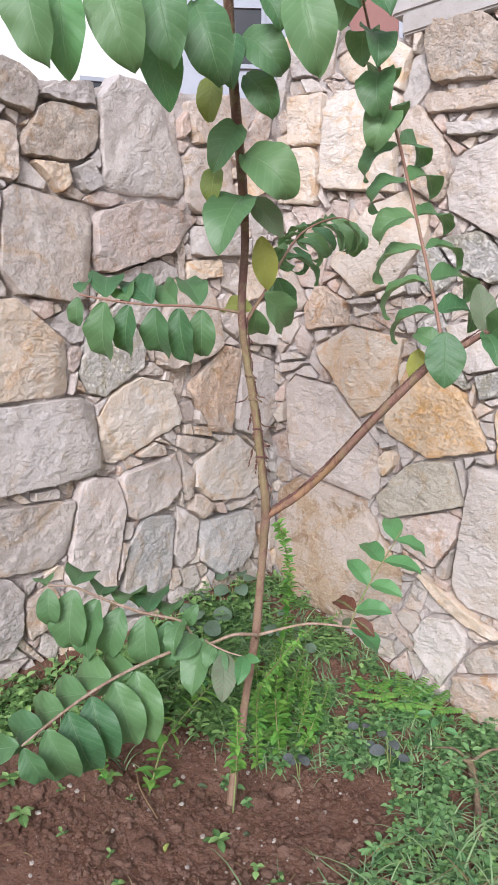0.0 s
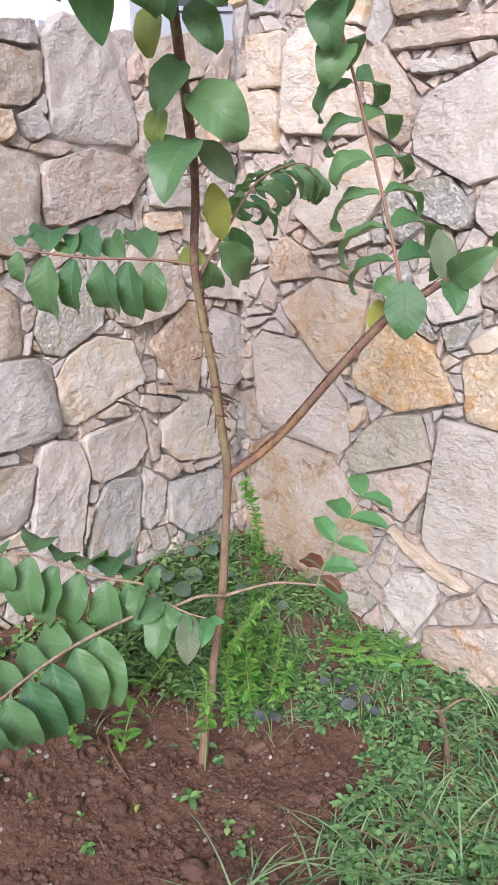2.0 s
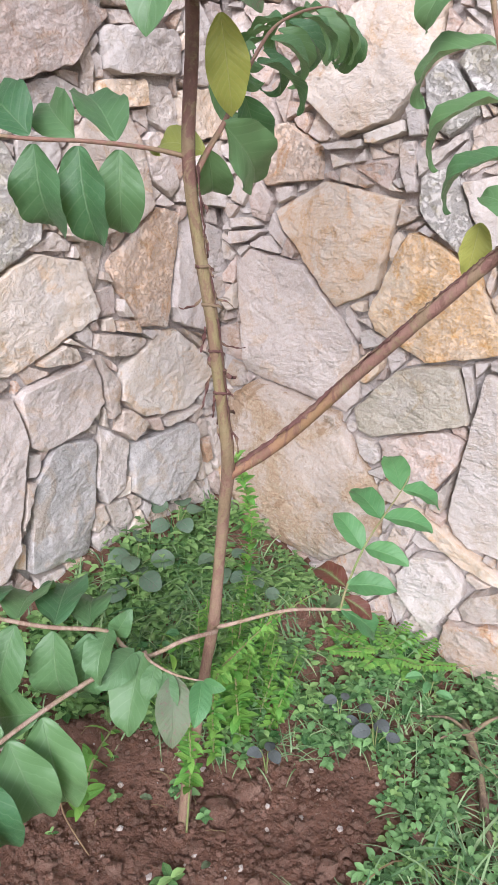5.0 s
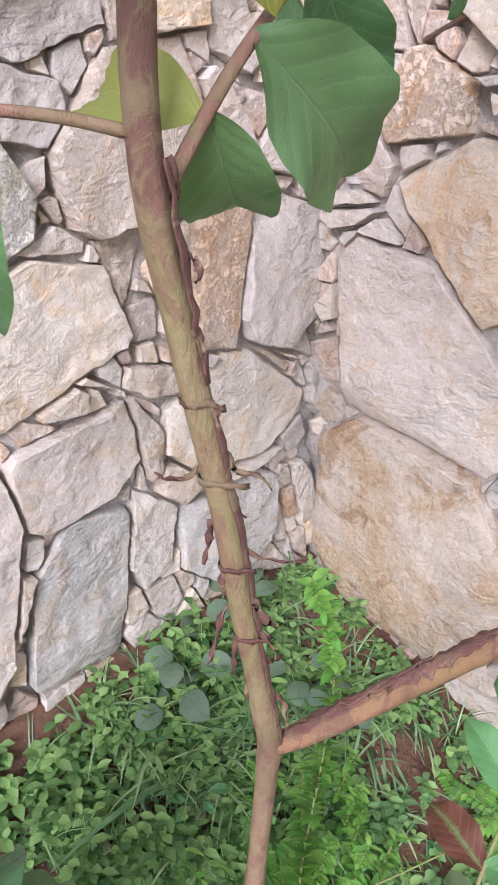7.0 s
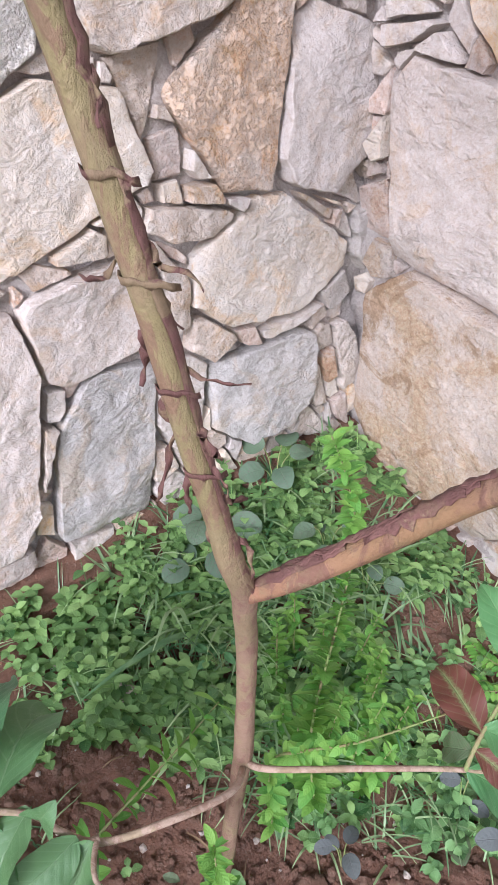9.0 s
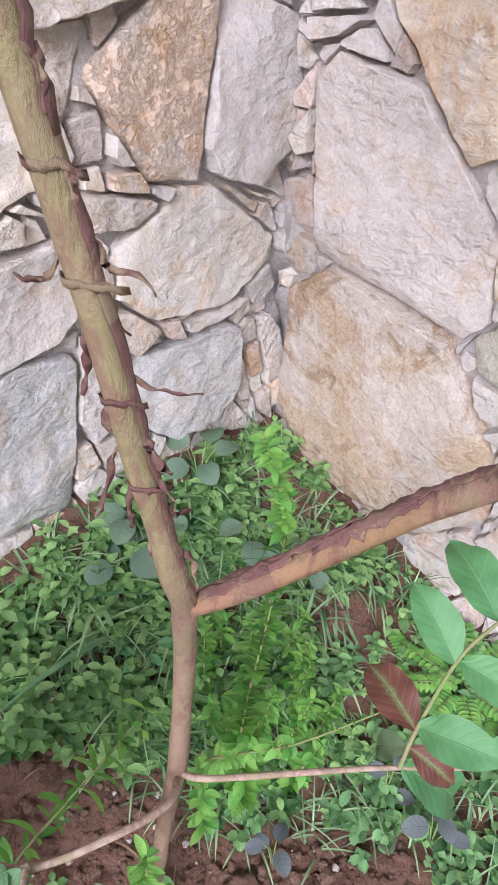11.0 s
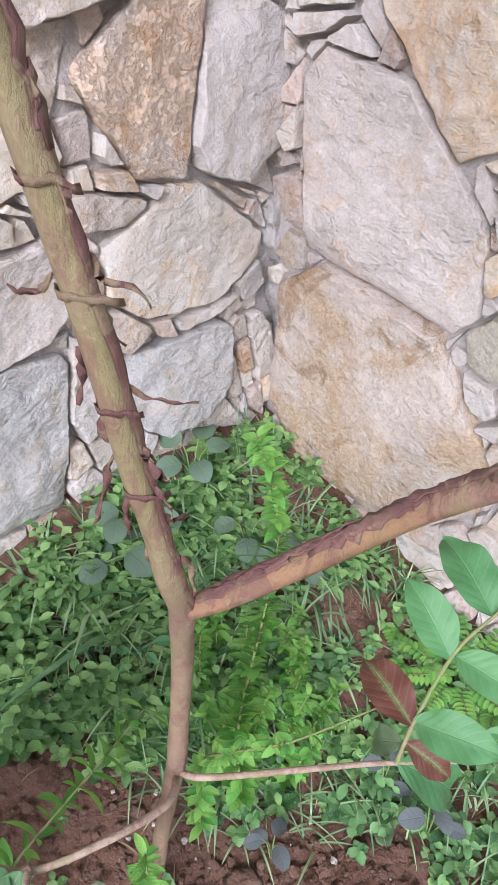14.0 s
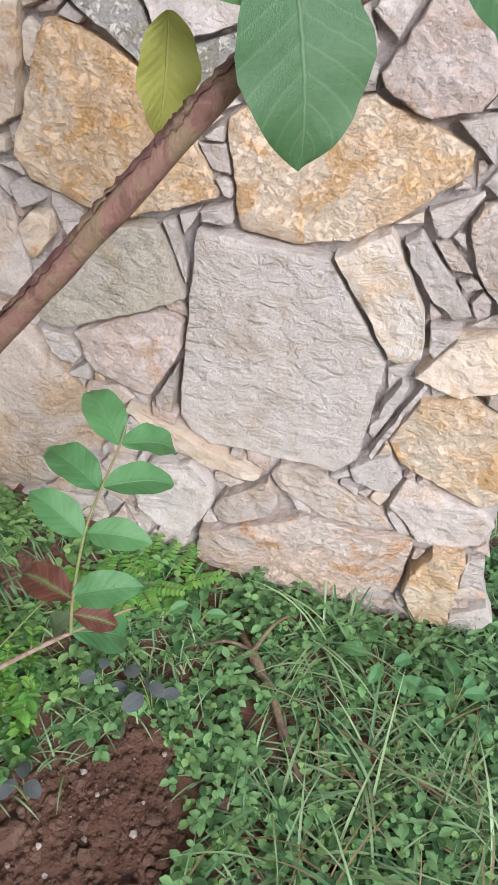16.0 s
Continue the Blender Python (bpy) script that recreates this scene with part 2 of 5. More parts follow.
LEAF_ROUND = leaf_material("dull_round_leaf", (0.085, 0.16, 0.10), (0.12, 0.20, 0.12), (0.18, 0.22, 0.15), 5.0, 0.6, (0.16, 0.10, 0.11), 0.5, 0.15)
LEAF_PURPLE = leaf_material("grey_purple_leaf", (0.085, 0.10, 0.105), (0.11, 0.13, 0.13), (0.15, 0.13, 0.14), 5.0, 0.6, (0.13, 0.18, 0.13), 0.4, 0.12)
WEED = leaf_material("weed_leaf", (0.024, 0.105, 0.03), (0.38, 0.62, 0.22), (0.36, 0.56, 0.19), 6.0, 0.36, (0.24, 0.13, 0.07), 0.15, 0.22)
WEED_DARK = leaf_material("dark_weed_leaf", (0.015, 0.07, 0.026), (0.31, 0.58, 0.23), (0.30, 0.50, 0.18), 6.0, 0.34)
SPIRE = leaf_material("bright_weed_leaf", (0.09, 0.33, 0.06), (0.29, 0.56, 0.11), (0.34, 0.56, 0.16), 6.0, 0.45)
GRASS = leaf_material("grass_blade", (0.05, 0.18, 0.07), (0.47, 0.64, 0.33), (0.2, 0.38, 0.18), 1.0, 0.4)
STRAW = leaf_material("dry_grass", (0.42, 0.30, 0.17), (0.30, 0.19, 0.11), (0.45, 0.36, 0.24), 1.0, 0.8)


def bark_material(name, low, mid, high, z0, z1, scar):
    """Smooth mottled bark whose colour changes up the stem."""
    m, nt, b = nodes_of(name, 0.6, 0.3)
    tc = nt.nodes.new("ShaderNodeTexCoord")
    co = tc.outputs["Object"]
    sep = nt.nodes.new("ShaderNodeSeparateXYZ")
    nt.links.new(co, sep.inputs[0])
    wob = math_node(nt, "ADD", sep.outputs[2], math_node(nt, "MULTIPLY", noise_tex(nt, co, 9.0, 4.0), 0.12))
    col = mix_colour(nt, ramp(nt, wob, z0, z0 + 0.12), low, mid)
    col = mix_colour(nt, ramp(nt, wob, z1, z1 + 0.04), col, high)
    mp = nt.nodes.new("ShaderNodeMapping")
    mp.inputs["Scale"].default_value = (1, 1, 0.3)
    nt.links.new(co, mp.inputs["Vector"])
    blot = noise_tex(nt, mp.outputs[0], 48.0, 8.0, 0.7, 1.2)
    col = mix_colour(nt, math_node(nt, "MULTIPLY", ramp(nt, blot, 0.49, 0.55), 0.65), col, scar)
    rings = noise_tex(nt, co, 16.0, 7.0, 0.7, 1.5)
    col = mix_colour(nt, math_node(nt, "MULTIPLY", ramp(nt, rings, 0.51, 0.56), 0.6), col, (0.31, 0.25, 0.14))
    fine = noise_tex(nt, co, 260.0, 5.0, 0.8)
    col = mix_colour(nt, 0.6, col, mix_colour(nt, ramp(nt, fine, 0.3, 0.7), (0.4, 0.4, 0.4), (0.6, 0.6, 0.6)), "OVERLAY")
    col = mix_colour(nt, math_node(nt, "MULTIPLY", ramp(nt, noise_tex(nt, co, 35.0, 5.0, 0.7), 0.52, 0.7), 0.5), col, (0.25, 0.21, 0.11))
    nt.links.new(col, b.inputs["Base Color"])
    bump(nt, b, math_node(nt, "ADD", math_node(nt, "ADD", blot, rings), math_node(nt, "MULTIPLY", fine, 0.3)), 0.8, 0.005)
    return m


BARK = bark_material("trunk_bark", (0.30, 0.20, 0.14), (0.30, 0.25, 0.125), (0.20, 0.11, 0.085), 0.90, 1.33, (0.24, 0.13, 0.10))
BARK_BRANCH = bark_material("branch_bark", (0.33, 0.17, 0.11), (0.31, 0.19, 0.10), (0.31, 0.18, 0.14), 0.88, 1.05, (0.18, 0.09, 0.075))
BARK_PEEL = bark_material("peeling_bark", (0.20, 0.10, 0.085), (0.17, 0.085, 0.075), (0.16, 0.08, 0.07), 1.0, 1.4, (0.12, 0.06, 0.05))
TWIG = bark_material("pale_twig_bark", (0.46, 0.34, 0.26), (0.44, 0.34, 0.25), (0.36, 0.2, 0.15), 0.9, 1.2, (0.3, 0.18, 0.13))
STEM = bark_material("green_stem", (0.24, 0.32, 0.11), (0.26, 0.32, 0.12), (0.3, 0.2, 0.13), 0.75, 1.2, (0.3, 0.22, 0.12))
DEADWOOD = bark_material("dead_stick", (0.20, 0.14, 0.10), (0.24, 0.17, 0.13), (0.3, 0.2, 0.15), 0.1, 0.3, (0.12, 0.08, 0.06))


def paint_material(name, colour, rough=0.6):
    m, nt, b = nodes_of(name, rough, 0.3)
    co, rnd = varied_coords(nt)
    dirt = tuple(0.82 * c for c in colour)
    nt.links.new(mix_colour(nt, ramp(nt, noise_tex(nt, co, 2.0, 7.0, 0.7), 0.4, 0.75), colour, dirt), b.inputs["Base Color"])
    bump(nt, b, noise_tex(nt, co, 80.0, 4.0), 0.15, 0.005)
    return m


WHITE_PAINT = paint_material("white_render", (0.80, 0.80, 0.79))
GREY_PAINT = paint_material("blue_grey_metal", (0.34, 0.37, 0.42), 0.4)
ROOF_RED = paint_material("red_brown_roofing", (0.27, 0.13, 0.11))
DARK_GLASS = paint_material("dark_window_glass", (0.05, 0.055, 0.06), 0.1)


# ---- building blocks ----
rng = random.Random(7)


def part(name, bm, material, parent=None, label="", smooth=True):
    """Links a bmesh, or ready mesh data, as one mesh object under a thing or under a part."""
    if isinstance(bm, bmesh.types.BMesh):
        me = bpy.data.meshes.new(name)
        bmesh.ops.recalc_face_normals(bm, faces=bm.faces)
        bm.to_mesh(me)
        bm.free()
    else:
        me = bm
    if not me.materials:
        me.materials.append(material)
    if smooth:
        me.polygons.foreach_set("use_smooth", [True] * len(me.polygons))
    ob = new(name, me)
    ob.parent = parent
    return tagged(ob, label)


def thing(name, label, category, place=(0, 0, 0), group="", kind=""):
    ob = new(name)
    ob.location = place
    ob.empty_display_size = 0.05
    return tagged(ob, label, category, group, kind)


def local(parent, points):
    return [Vector(p) - parent.location for p in points]


def ground_height(x, y):
    """The lie of the land: highest along the far stone wall, falling towards the open side."""
    u, v = min(max(x + 1.7, 0.0), 1.9), min(max(y - 2.2, -2.6), 0.0)
    z = 0.466 - 0.444 * u + 0.05 * v + 0.119 * u * u - 0.045 * u * v
    # the dug hollow round the tree, and the bank of earth against the lower wall
    z -= 0.075 * math.exp(-((x + 1.2) ** 2 + (y - 1.48) ** 2) / 0.22)
    return z + 0.06 * math.exp(-u / 0.06) * min(max((2.15 - y) / 0.25, 0.0), 1.0)


def bare(x, y):
    """1 on the dug soil round the tree, 0 in the weeds, with a ragged edge between."""
    w = 0.09 * noise.noise((x * 4.0, y * 4.0, 0.3)) + 0.04 * noise.noise((x * 13.0, y * 13.0, 2.0))
    d = min(x + 1.52 + w, -0.74 - 0.6 * (y - 1.5) - x + w, 1.37 + 0.8 * min(max(x + 1.45, 0.0), 0.42) - y + w)
    return min(max(d / 0.06 + 0.5, 0.0), 1.0)


def relief(x, y):
    r = 0.018 * noise.noise((x * 6, y * 6, 0)) + 0.009 * noise.noise((x * 19, y * 19, 3))
    c = 0.3 + 0.7 * bare(x, y)
    return r + c * (0.010 * abs(noise.noise((x * 30, y * 30, 5))) + 0.011 * abs(noise.noise((x * 62, y * 62, 9))) + 0.008 * noise.noise((x * 120, y * 120, 2)))


def on_ground(x, y):
    return ground_height(x, y) + relief(x, y)


def tube(bm, points, radii, sides=10, wobble=0.0, seed=0.0, steps=6):
    """A rounded stem along a smooth curve through points, with radii eased between them."""
    pts = [Vector(p) for p in points]
    path, rad = [], []
    for i in range(len(pts) - 1):
        p0, p1, p2, p3 = pts[max(i - 1, 0)], pts[i], pts[i + 1], pts[min(i + 2, len(pts) - 1)]
        for k in range(steps):
            t = k / steps
            path.append(0.5 * (2 * p1 + (p2 - p0) * t + (2 * p0 - 5 * p1 + 4 * p2 - p3) * t * t + (3 * p1 - p0 - 3 * p2 + p3) * t ** 3))
            rad.append(radii[i] + (radii[i + 1] - radii[i]) * t)
    path.append(pts[-1])
    rad.append(radii[-1])
    rings, side = [], None
    for i, p in enumerate(path):
        d = (path[min(i + 1, len(path) - 1)] - path[max(i - 1, 0)]).normalized()
        side = (side - d * side.dot(d)).normalized() if side else d.orthogonal().normalized()
        up = d.cross(side)
        ring = []
        for k in range(sides):
            a = 2 * math.pi * k / sides
            r = rad[i] * (1 + wobble * noise.noise((p.x * 30 + 3 * math.cos(a) + seed, p.y * 30 + 3 * math.sin(a), p.z * 18)))
            ring.append(bm.verts.new(p + side * (r * math.cos(a)) + up * (r * math.sin(a))))
        rings.append(ring)
    for a, c in zip(rings, rings[1:]):
        for k in range(sides):
            bm.faces.new((a[k], a[(k + 1) % sides], c[(k + 1) % sides], c[k]))
    bm.faces.new(rings[0][::-1])
    bm.faces.new(rings[-1])
    return path


def box(bm, lo, hi, bevel=0.0):
    made = bmesh.ops.create_cube(bm, size=1.0)["verts"]
    for v in made:
        v.co = Vector([(lo[i] + hi[i]) / 2 + v.co[i] * (hi[i] - lo[i]) for i in range(3)])
    if bevel:
        bmesh.ops.bevel(bm, geom=[e for e in bm.edges if e.verts[0] in made], offset=bevel, segments=2, affect="EDGES")
    return made


# ---- stone walls ----
LEFT_X, RIGHT_Y, END_X = -1.70, 2.20, -0.25


def left_top(u):
    return 2.08 + 0.17 * (u - 1.07) if u > 0.2 else 1.93


def right_top(u):
    return 2.47 - 0.11 * min(max((u + 1.7) / 0.5, 0.0), 1.0)


def stone_face(u, v, a, b, degrees, *cuts):
    """An eight-sided stone face: a slanted box about its centre, each corner cut off by its share."""
    c, s = math.cos(radians(degrees)), math.sin(radians(degrees))
    ring = []
    for (sp, sq), cut in zip(((-1, -1), (1, -1), (1, 1), (-1, 1)), cuts):
        pair = [(sp * a, sq * b * (1 - 2 * cut)), (sp * a * (1 - 2 * cut), sq * b)]
        ring += pair if sp * sq > 0 else pair[::-1]
    return [Vector((u + c * p - s * q, v + s * p + c * q)) for p, q in ring]


def clip(poly, n, d):
    """Keeps the part of a polygon where n . p <= d."""
    kept = []
    for i, p in enumerate(poly):
        q = poly[(i + 1) % len(poly)]
        a, c = n.dot(p) - d, n.dot(q) - d
        if a <= 0:
            kept.append(p)
        if a * c < 0:
            kept.append(p.lerp(q, a / (a - c)))
    return kept


def separate(polys, gap):
    """Cuts overlapping stone faces back from each other, so that a joint stays between them."""
    result = [list(p) for p in polys]
    boxes = [(min(p.x for p in q), max(p.x for p in q), min(p.y for p in q), max(p.y for p in q)) for q in polys]
    for i in range(len(polys)):
        for j in range(i + 1, len(polys)):
            a, c = boxes[i], boxes[j]
            if a[1] + gap < c[0] or c[1] + gap < a[0] or a[3] + gap < c[2] or c[3] + gap < a[2]:
                continue
            best = None
            for poly in (polys[i], polys[j]):
                for k in range(len(poly)):
                    e = poly[(k + 1) % len(poly)] - poly[k]
                    if e.length < 1e-6:
                        continue
                    n = Vector((e.y, -e.x)).normalized()
                    for n in (n, -n):
                        depth = max(n.dot(p) for p in polys[i]) - min(n.dot(p) for p in polys[j])
                        if best is None or depth < best[0]:
                            best = (depth, n)
            depth, n = best
            if depth > -gap:
                size_i, size_j = (a[1] - a[0]) * (a[3] - a[2]), (c[1] - c[0]) * (c[3] - c[2])
                share = 0.5 if depth < 0 else size_i / (size_i + size_j)
                middle = max(n.dot(p) for p in polys[i]) - depth * (1 - share)
                result[i] = clip(result[i], n, middle - gap / 2)
                result[j] = clip(result[j], -n, -middle - gap / 2)
    return result


def cut_back(poly, fixed, gap):
    """Trims a polygon so that it stays clear of a fixed one."""
    best = None
    for side in (poly, fixed):
        for k in range(len(side)):
            e = side[(k + 1) % len(side)] - side[k]
            if e.length < 1e-6:
                continue
            n = Vector((e.y, -e.x)).normalized()
            for n in (n, -n):
                depth = max(n.dot(p) for p in poly) - min(n.dot(p) for p in fixed)
                if best is None or depth < best[0]:
                    best = (depth, n)
    depth, n = best
    return clip(poly, n, min(n.dot(p) for p in fixed) - gap) if depth > -gap else poly


def outside(poly, gu, gv):
    """How far each point lies outside a convex polygon (negative inside)."""
    out = np.full(len(gu), -1.0)
    for k in range(len(poly)):
        e = poly[(k + 1) % len(poly)] - poly[k]
        if e.length > 1e-6:
            out = np.maximum(out, (gu - poly[k].x) * e.y / e.length - (gv - poly[k].y) * e.x / e.length)
    return out


def fill_gaps(polys, u0, u1, v0, v1, top, biggest):
    """Small stones wedged into the gaps between the large ones, largest gaps first."""
    step = 0.014
    us, vs = np.arange(u0, u1, step), np.arange(v0, v1, step)
    gu, gv = np.meshgrid(us, vs)
    gu, gv = gu.ravel(), gv.ravel()
    free = np.full(len(gu), 1.0)
    for poly in polys:
        if len(poly) < 3:
            continue
        free = np.minimum(free, outside(poly, gu, gv))
    free = np.minimum(free, np.array([top(u) for u in gu]) - gv)
    free = np.minimum(free, np.minimum(gu - u0, u1 - gu) + 0.01)
    made = []
    while len(made) < 460:
        k = int(np.argmax(free))
        if free[k] < 0.0095:
            break
        r = min(float(free[k]), biggest * rng.uniform(0.5, 1.0))
        turn, n, long = rng.uniform(0, 6.28), rng.choice((3, 4, 4, 5)), rng.uniform(1.2, 2.6)
        lie = rng.uniform(0, 3.14)
        shard = []
        for i in range(n):
            a = turn + 6.2832 * (i + rng.uniform(-0.25, 0.25)) / n
            p, q = r * long * 1.4 * math.cos(a), r * 1.4 * math.sin(a)
            shard.append(Vector((gu[k] + p * math.cos(lie) - q * math.sin(lie), gv[k] + p * math.sin(lie) + q * math.cos(lie))))
        for other in polys + made:
            if len(other) > 2 and abs(other[0].x - gu[k]) < 0.9 and abs(other[0].y - gv[k]) < 0.9:
                shard = cut_back(shard, other, 0.006)
            if len(shard) < 3:
                break
        if len(shard) < 3:
            free[k] = 0.0
            continue
        made.append(shard)
        free = np.minimum(free, np.maximum(outside(shard, gu, gv), 0.002 - 0.001 * (np.hypot(gu - gu[k], gv - gv[k]) < 0.01)))
        free[k] = 0.0
    return made


def ragged(poly, spacing, rough, seed):
    """The outline of a stone with more points and a broken edge."""
    ring = []
    for i, p in enumerate(poly):
        q = poly[(i + 1) % len(poly)]
        n = max(1, round((q - p).length / spacing))
        for k in range(n):
            w = p.lerp(q, k / n)
            ring.append(w + Vector((noise.noise((w.x * 40, w.y * 40, seed)), noise.noise((w.x * 40, w.y * 40, seed + 7)))) * rough)
    return ring


def stone(poly, place, proud, tone, parent, name="stone"):
    """One stone: a broken outline set in the mortar, with chipped edges and an uneven, slightly tilted face."""
    poly = [p for i, p in enumerate(poly) if (p - poly[i - 1]).length > 0.004]
    if len(poly) < 3:
        return
    mid = sum(poly, Vector((0, 0))) / len(poly)
    size = max((p - mid).length for p in poly)
    if size < 0.008:
        return
    seed = rng.uniform(0, 50)
    large = size > 0.07
    ring = ragged(poly, max(0.008, size * (0.07 if large else 0.22)), 0.005 if large else 0.002, seed)
    chip = min(0.004, size * 0.1)
    # a flat cleft face, a little tilted, broken off along some of its edges
    tilt = Vector((rng.uniform(-0.05, 0.05), rng.uniform(-0.05, 0.05)))
    planes = []
    for _ in range(rng.choice((2, 3, 4)) if large else 1):
        turn, slope, start = rng.uniform(0, 6.2832), rng.uniform(0.15, 0.55), rng.uniform(0.45, 0.8)
        planes.append((slope * start * size, Vector((math.cos(turn), math.sin(turn))) * -slope))
    swell = 0.005 * min(1, size * 6)
    levels = [(1.0, -0.07, 0), (1.0, proud - chip, 1), (1 - 0.35 * chip / size, proud - 0.35 * chip, 1), (1 - 1.1 * chip / size, proud, 1)]
    levels += [(f, proud, 1) for f in ((0.92, 0.84, 0.76, 0.68, 0.6, 0.52, 0.44, 0.36, 0.28, 0.2, 0.1) if large else (0.65, 0.3))]
    bm = bmesh.new()
    rings = []
    for f, h, rough in levels:
        row = []
        for p in ring:
            w = mid + (p - mid) * f
            d = w - mid
            z = h
            if rough:
                z += max(-0.03, tilt.dot(d) + min([0.0] + [a + g.dot(d) for a, g in planes]))
                z += swell * noise.noise((w.x * 9, w.y * 9, seed)) + 0.005 * min(1, size * 9) * noise.noise((w.x * 26, w.y * 26, seed)) + 0.003 * noise.noise((w.x * 70, w.y * 70, seed))
            row.append(bm.verts.new(place(d.x, d.y, z)))
        rings.append(row)
    n = len(ring)
    for a, c in zip(rings, rings[1:]):
        for k in range(n):
            bm.faces.new((a[k], a[(k + 1) % n], c[(k + 1) % n], c[k]))
    bm.faces.new(rings[-1])
    ob = part(name, bm, STONES[tone], parent)
    ob.data.set_sharp_from_angle(angle=radians(32))
    ob.location = place(mid.x, mid.y, 0.0) + (Vector((LEFT_X, 0, 0)) if parent.name == "wall_left" else Vector((0, RIGHT_Y, 0)))
    return ob


def rough_slab(bm, u0, u1, v0, v1, top, place, depth, step=0.02):
    """A wall body: an uneven front with a flat back."""
    nu, nv = max(2, int((u1 - u0) / step)), max(2, int((v1 - v0) / step))
    grid = []
    for i in range(nu + 1):
        u, row = u0 + (u1 - u0) * i / nu, []
        for j in range(nv + 1):
            v = v0 + (top(u) - v0) * j / nv
            d = 0.028 * noise.noise((u * 11, v * 11, 1)) + 0.01 * noise.noise((u * 35, v * 35, 4))
            if j == nv:
                v += 0.012 * noise.noise((u * 20, 0, 8))
            row.append(bm.verts.new(place(u, v, d)))
        grid.append(row)
    for i in range(nu):
        for j in range(nv):
            bm.faces.new((grid[i][j], grid[i + 1][j], grid[i + 1][j + 1], grid[i][j + 1]))
    back = [[bm.verts.new(place(u, v, -depth)) for v in (v0, top(u))] for u in (u0 + (u1 - u0) * i / nu for i in range(nu + 1))]
    for i in range(nu):
        bm.faces.new((back[i][0], back[i + 1][0], back[i + 1][1], back[i][1]))
        bm.faces.new((grid[i][nv], grid[i + 1][nv], back[i + 1][1], back[i][1]))
    for i in (0, nu):
        bm.faces.new((*grid[i], back[i][1], back[i][0]))


wall_bm = bmesh.new()
rough_slab(wall_bm, -2.6, RIGHT_Y + 0.45, -0.3, 2.1, left_top, lambda u, v, d: Vector((LEFT_X - 0.03 + d, u, v)), 0.45)
wall_left = tagged(part("wall_left", wall_bm, MORTAR), "rubble limestone retaining wall with grey mortar joints", "wall", kind="structure")
wall_bm = bmesh.new()
rough_slab(wall_bm, LEFT_X - 0.02, END_X, -0.3, 2.3, right_top, lambda u, v, d: Vector((u, RIGHT_Y + 0.03 - d, v)), 0.42)
wall_right = tagged(part("wall_right", wall_bm, MORTAR), "higher rubble limestone wall meeting the other at a corner", "wall", kind="structure")

# Each stone: centre along the wall, height, half length, half height, slant in degrees, four corner cuts, kind of stone.
LEFT_BAND_1 = [
    (1.335, 0.512, 0.057, 0.035, 3, 0.02, 0.2, 0.03, 0.02, 'pink'),
    (2.179, 0.523, 0.025, 0.047, 15, 0.44, 0.4, 0.02, 0.06, 'pink'),
    (2.204, 0.549, 0.024, 0.053, 6, 0.14, 0.07, 0.08, 0.02, 'tan'),
    (1.76, 0.572, 0.056, 0.043, -36, 0.48, 0.31, 0.46, 0.5, 'pale'),
    (2.105, 0.61, 0.027, 0.052, -3, 0.39, 0.03, 0.16, 0.02, 'beige'),
    (1.167, 0.619, 0.065, 0.06, 21, 0.02, 0.02, 0.11, 0.24, 'beige'),
    (1.01, 0.634, 0.102, 0.116, -3, 0.14, 0.29, 0.29, 0.02, 'grey'),
    (2.136, 0.652, 0.054, 0.054, -30, 0.5, 0.5, 0.41, 0.47, 'rosy'),
    (1.947, 0.656, 0.134, 0.108, 0, 0.32, 0.29, 0.1, 0.02, 'slate'),
    (2.179, 0.657, 0.038, 0.091, 12, 0.2, 0.02, 0.3, 0.02, 'pale'),
]
LEFT_BAND_2 = [
    (1.577, 0.662, 0.106, 0.159, -9, 0.02, 0.06, 0.1, 0.29, 'slate'),
    (1.455, 0.701, 0.023, 0.059, -21, 0.48, 0.31, 0.02, 0.02, 'beige'),
    (1.735, 0.749, 0.072, 0.11, 21, 0.02, 0.44, 0.45, 0.5, 'pale'),
    (1.349, 0.762, 0.101, 0.222, -12, 0.38, 0.21, 0.23, 0.08, 'grey'),
    (1.491, 0.794, 0.017, 0.028, -9, 0.03, 0.11, 0.03, 0.02, 'pale'),
    (1.915, 0.798, 0.05, 0.025, -39, 0.21, 0.49, 0.48, 0.5, 'pink'),
    (2.018, 0.804, 0.087, 0.023, 3, 0.14, 0.48, 0.02, 0.02, 'pale'),
    (2.153, 0.822, 0.036, 0.029, 21, 0.13, 0.02, 0.02, 0.12, 'pale'),
    (1.797, 0.826, 0.052, 0.053, 33, 0.4, 0.04, 0.49, 0.5, 'beige'),
    (1.115, 0.844, 0.163, 0.103, -3, 0.33, 0.27, 0.05, 0.07, 'beige'),
]
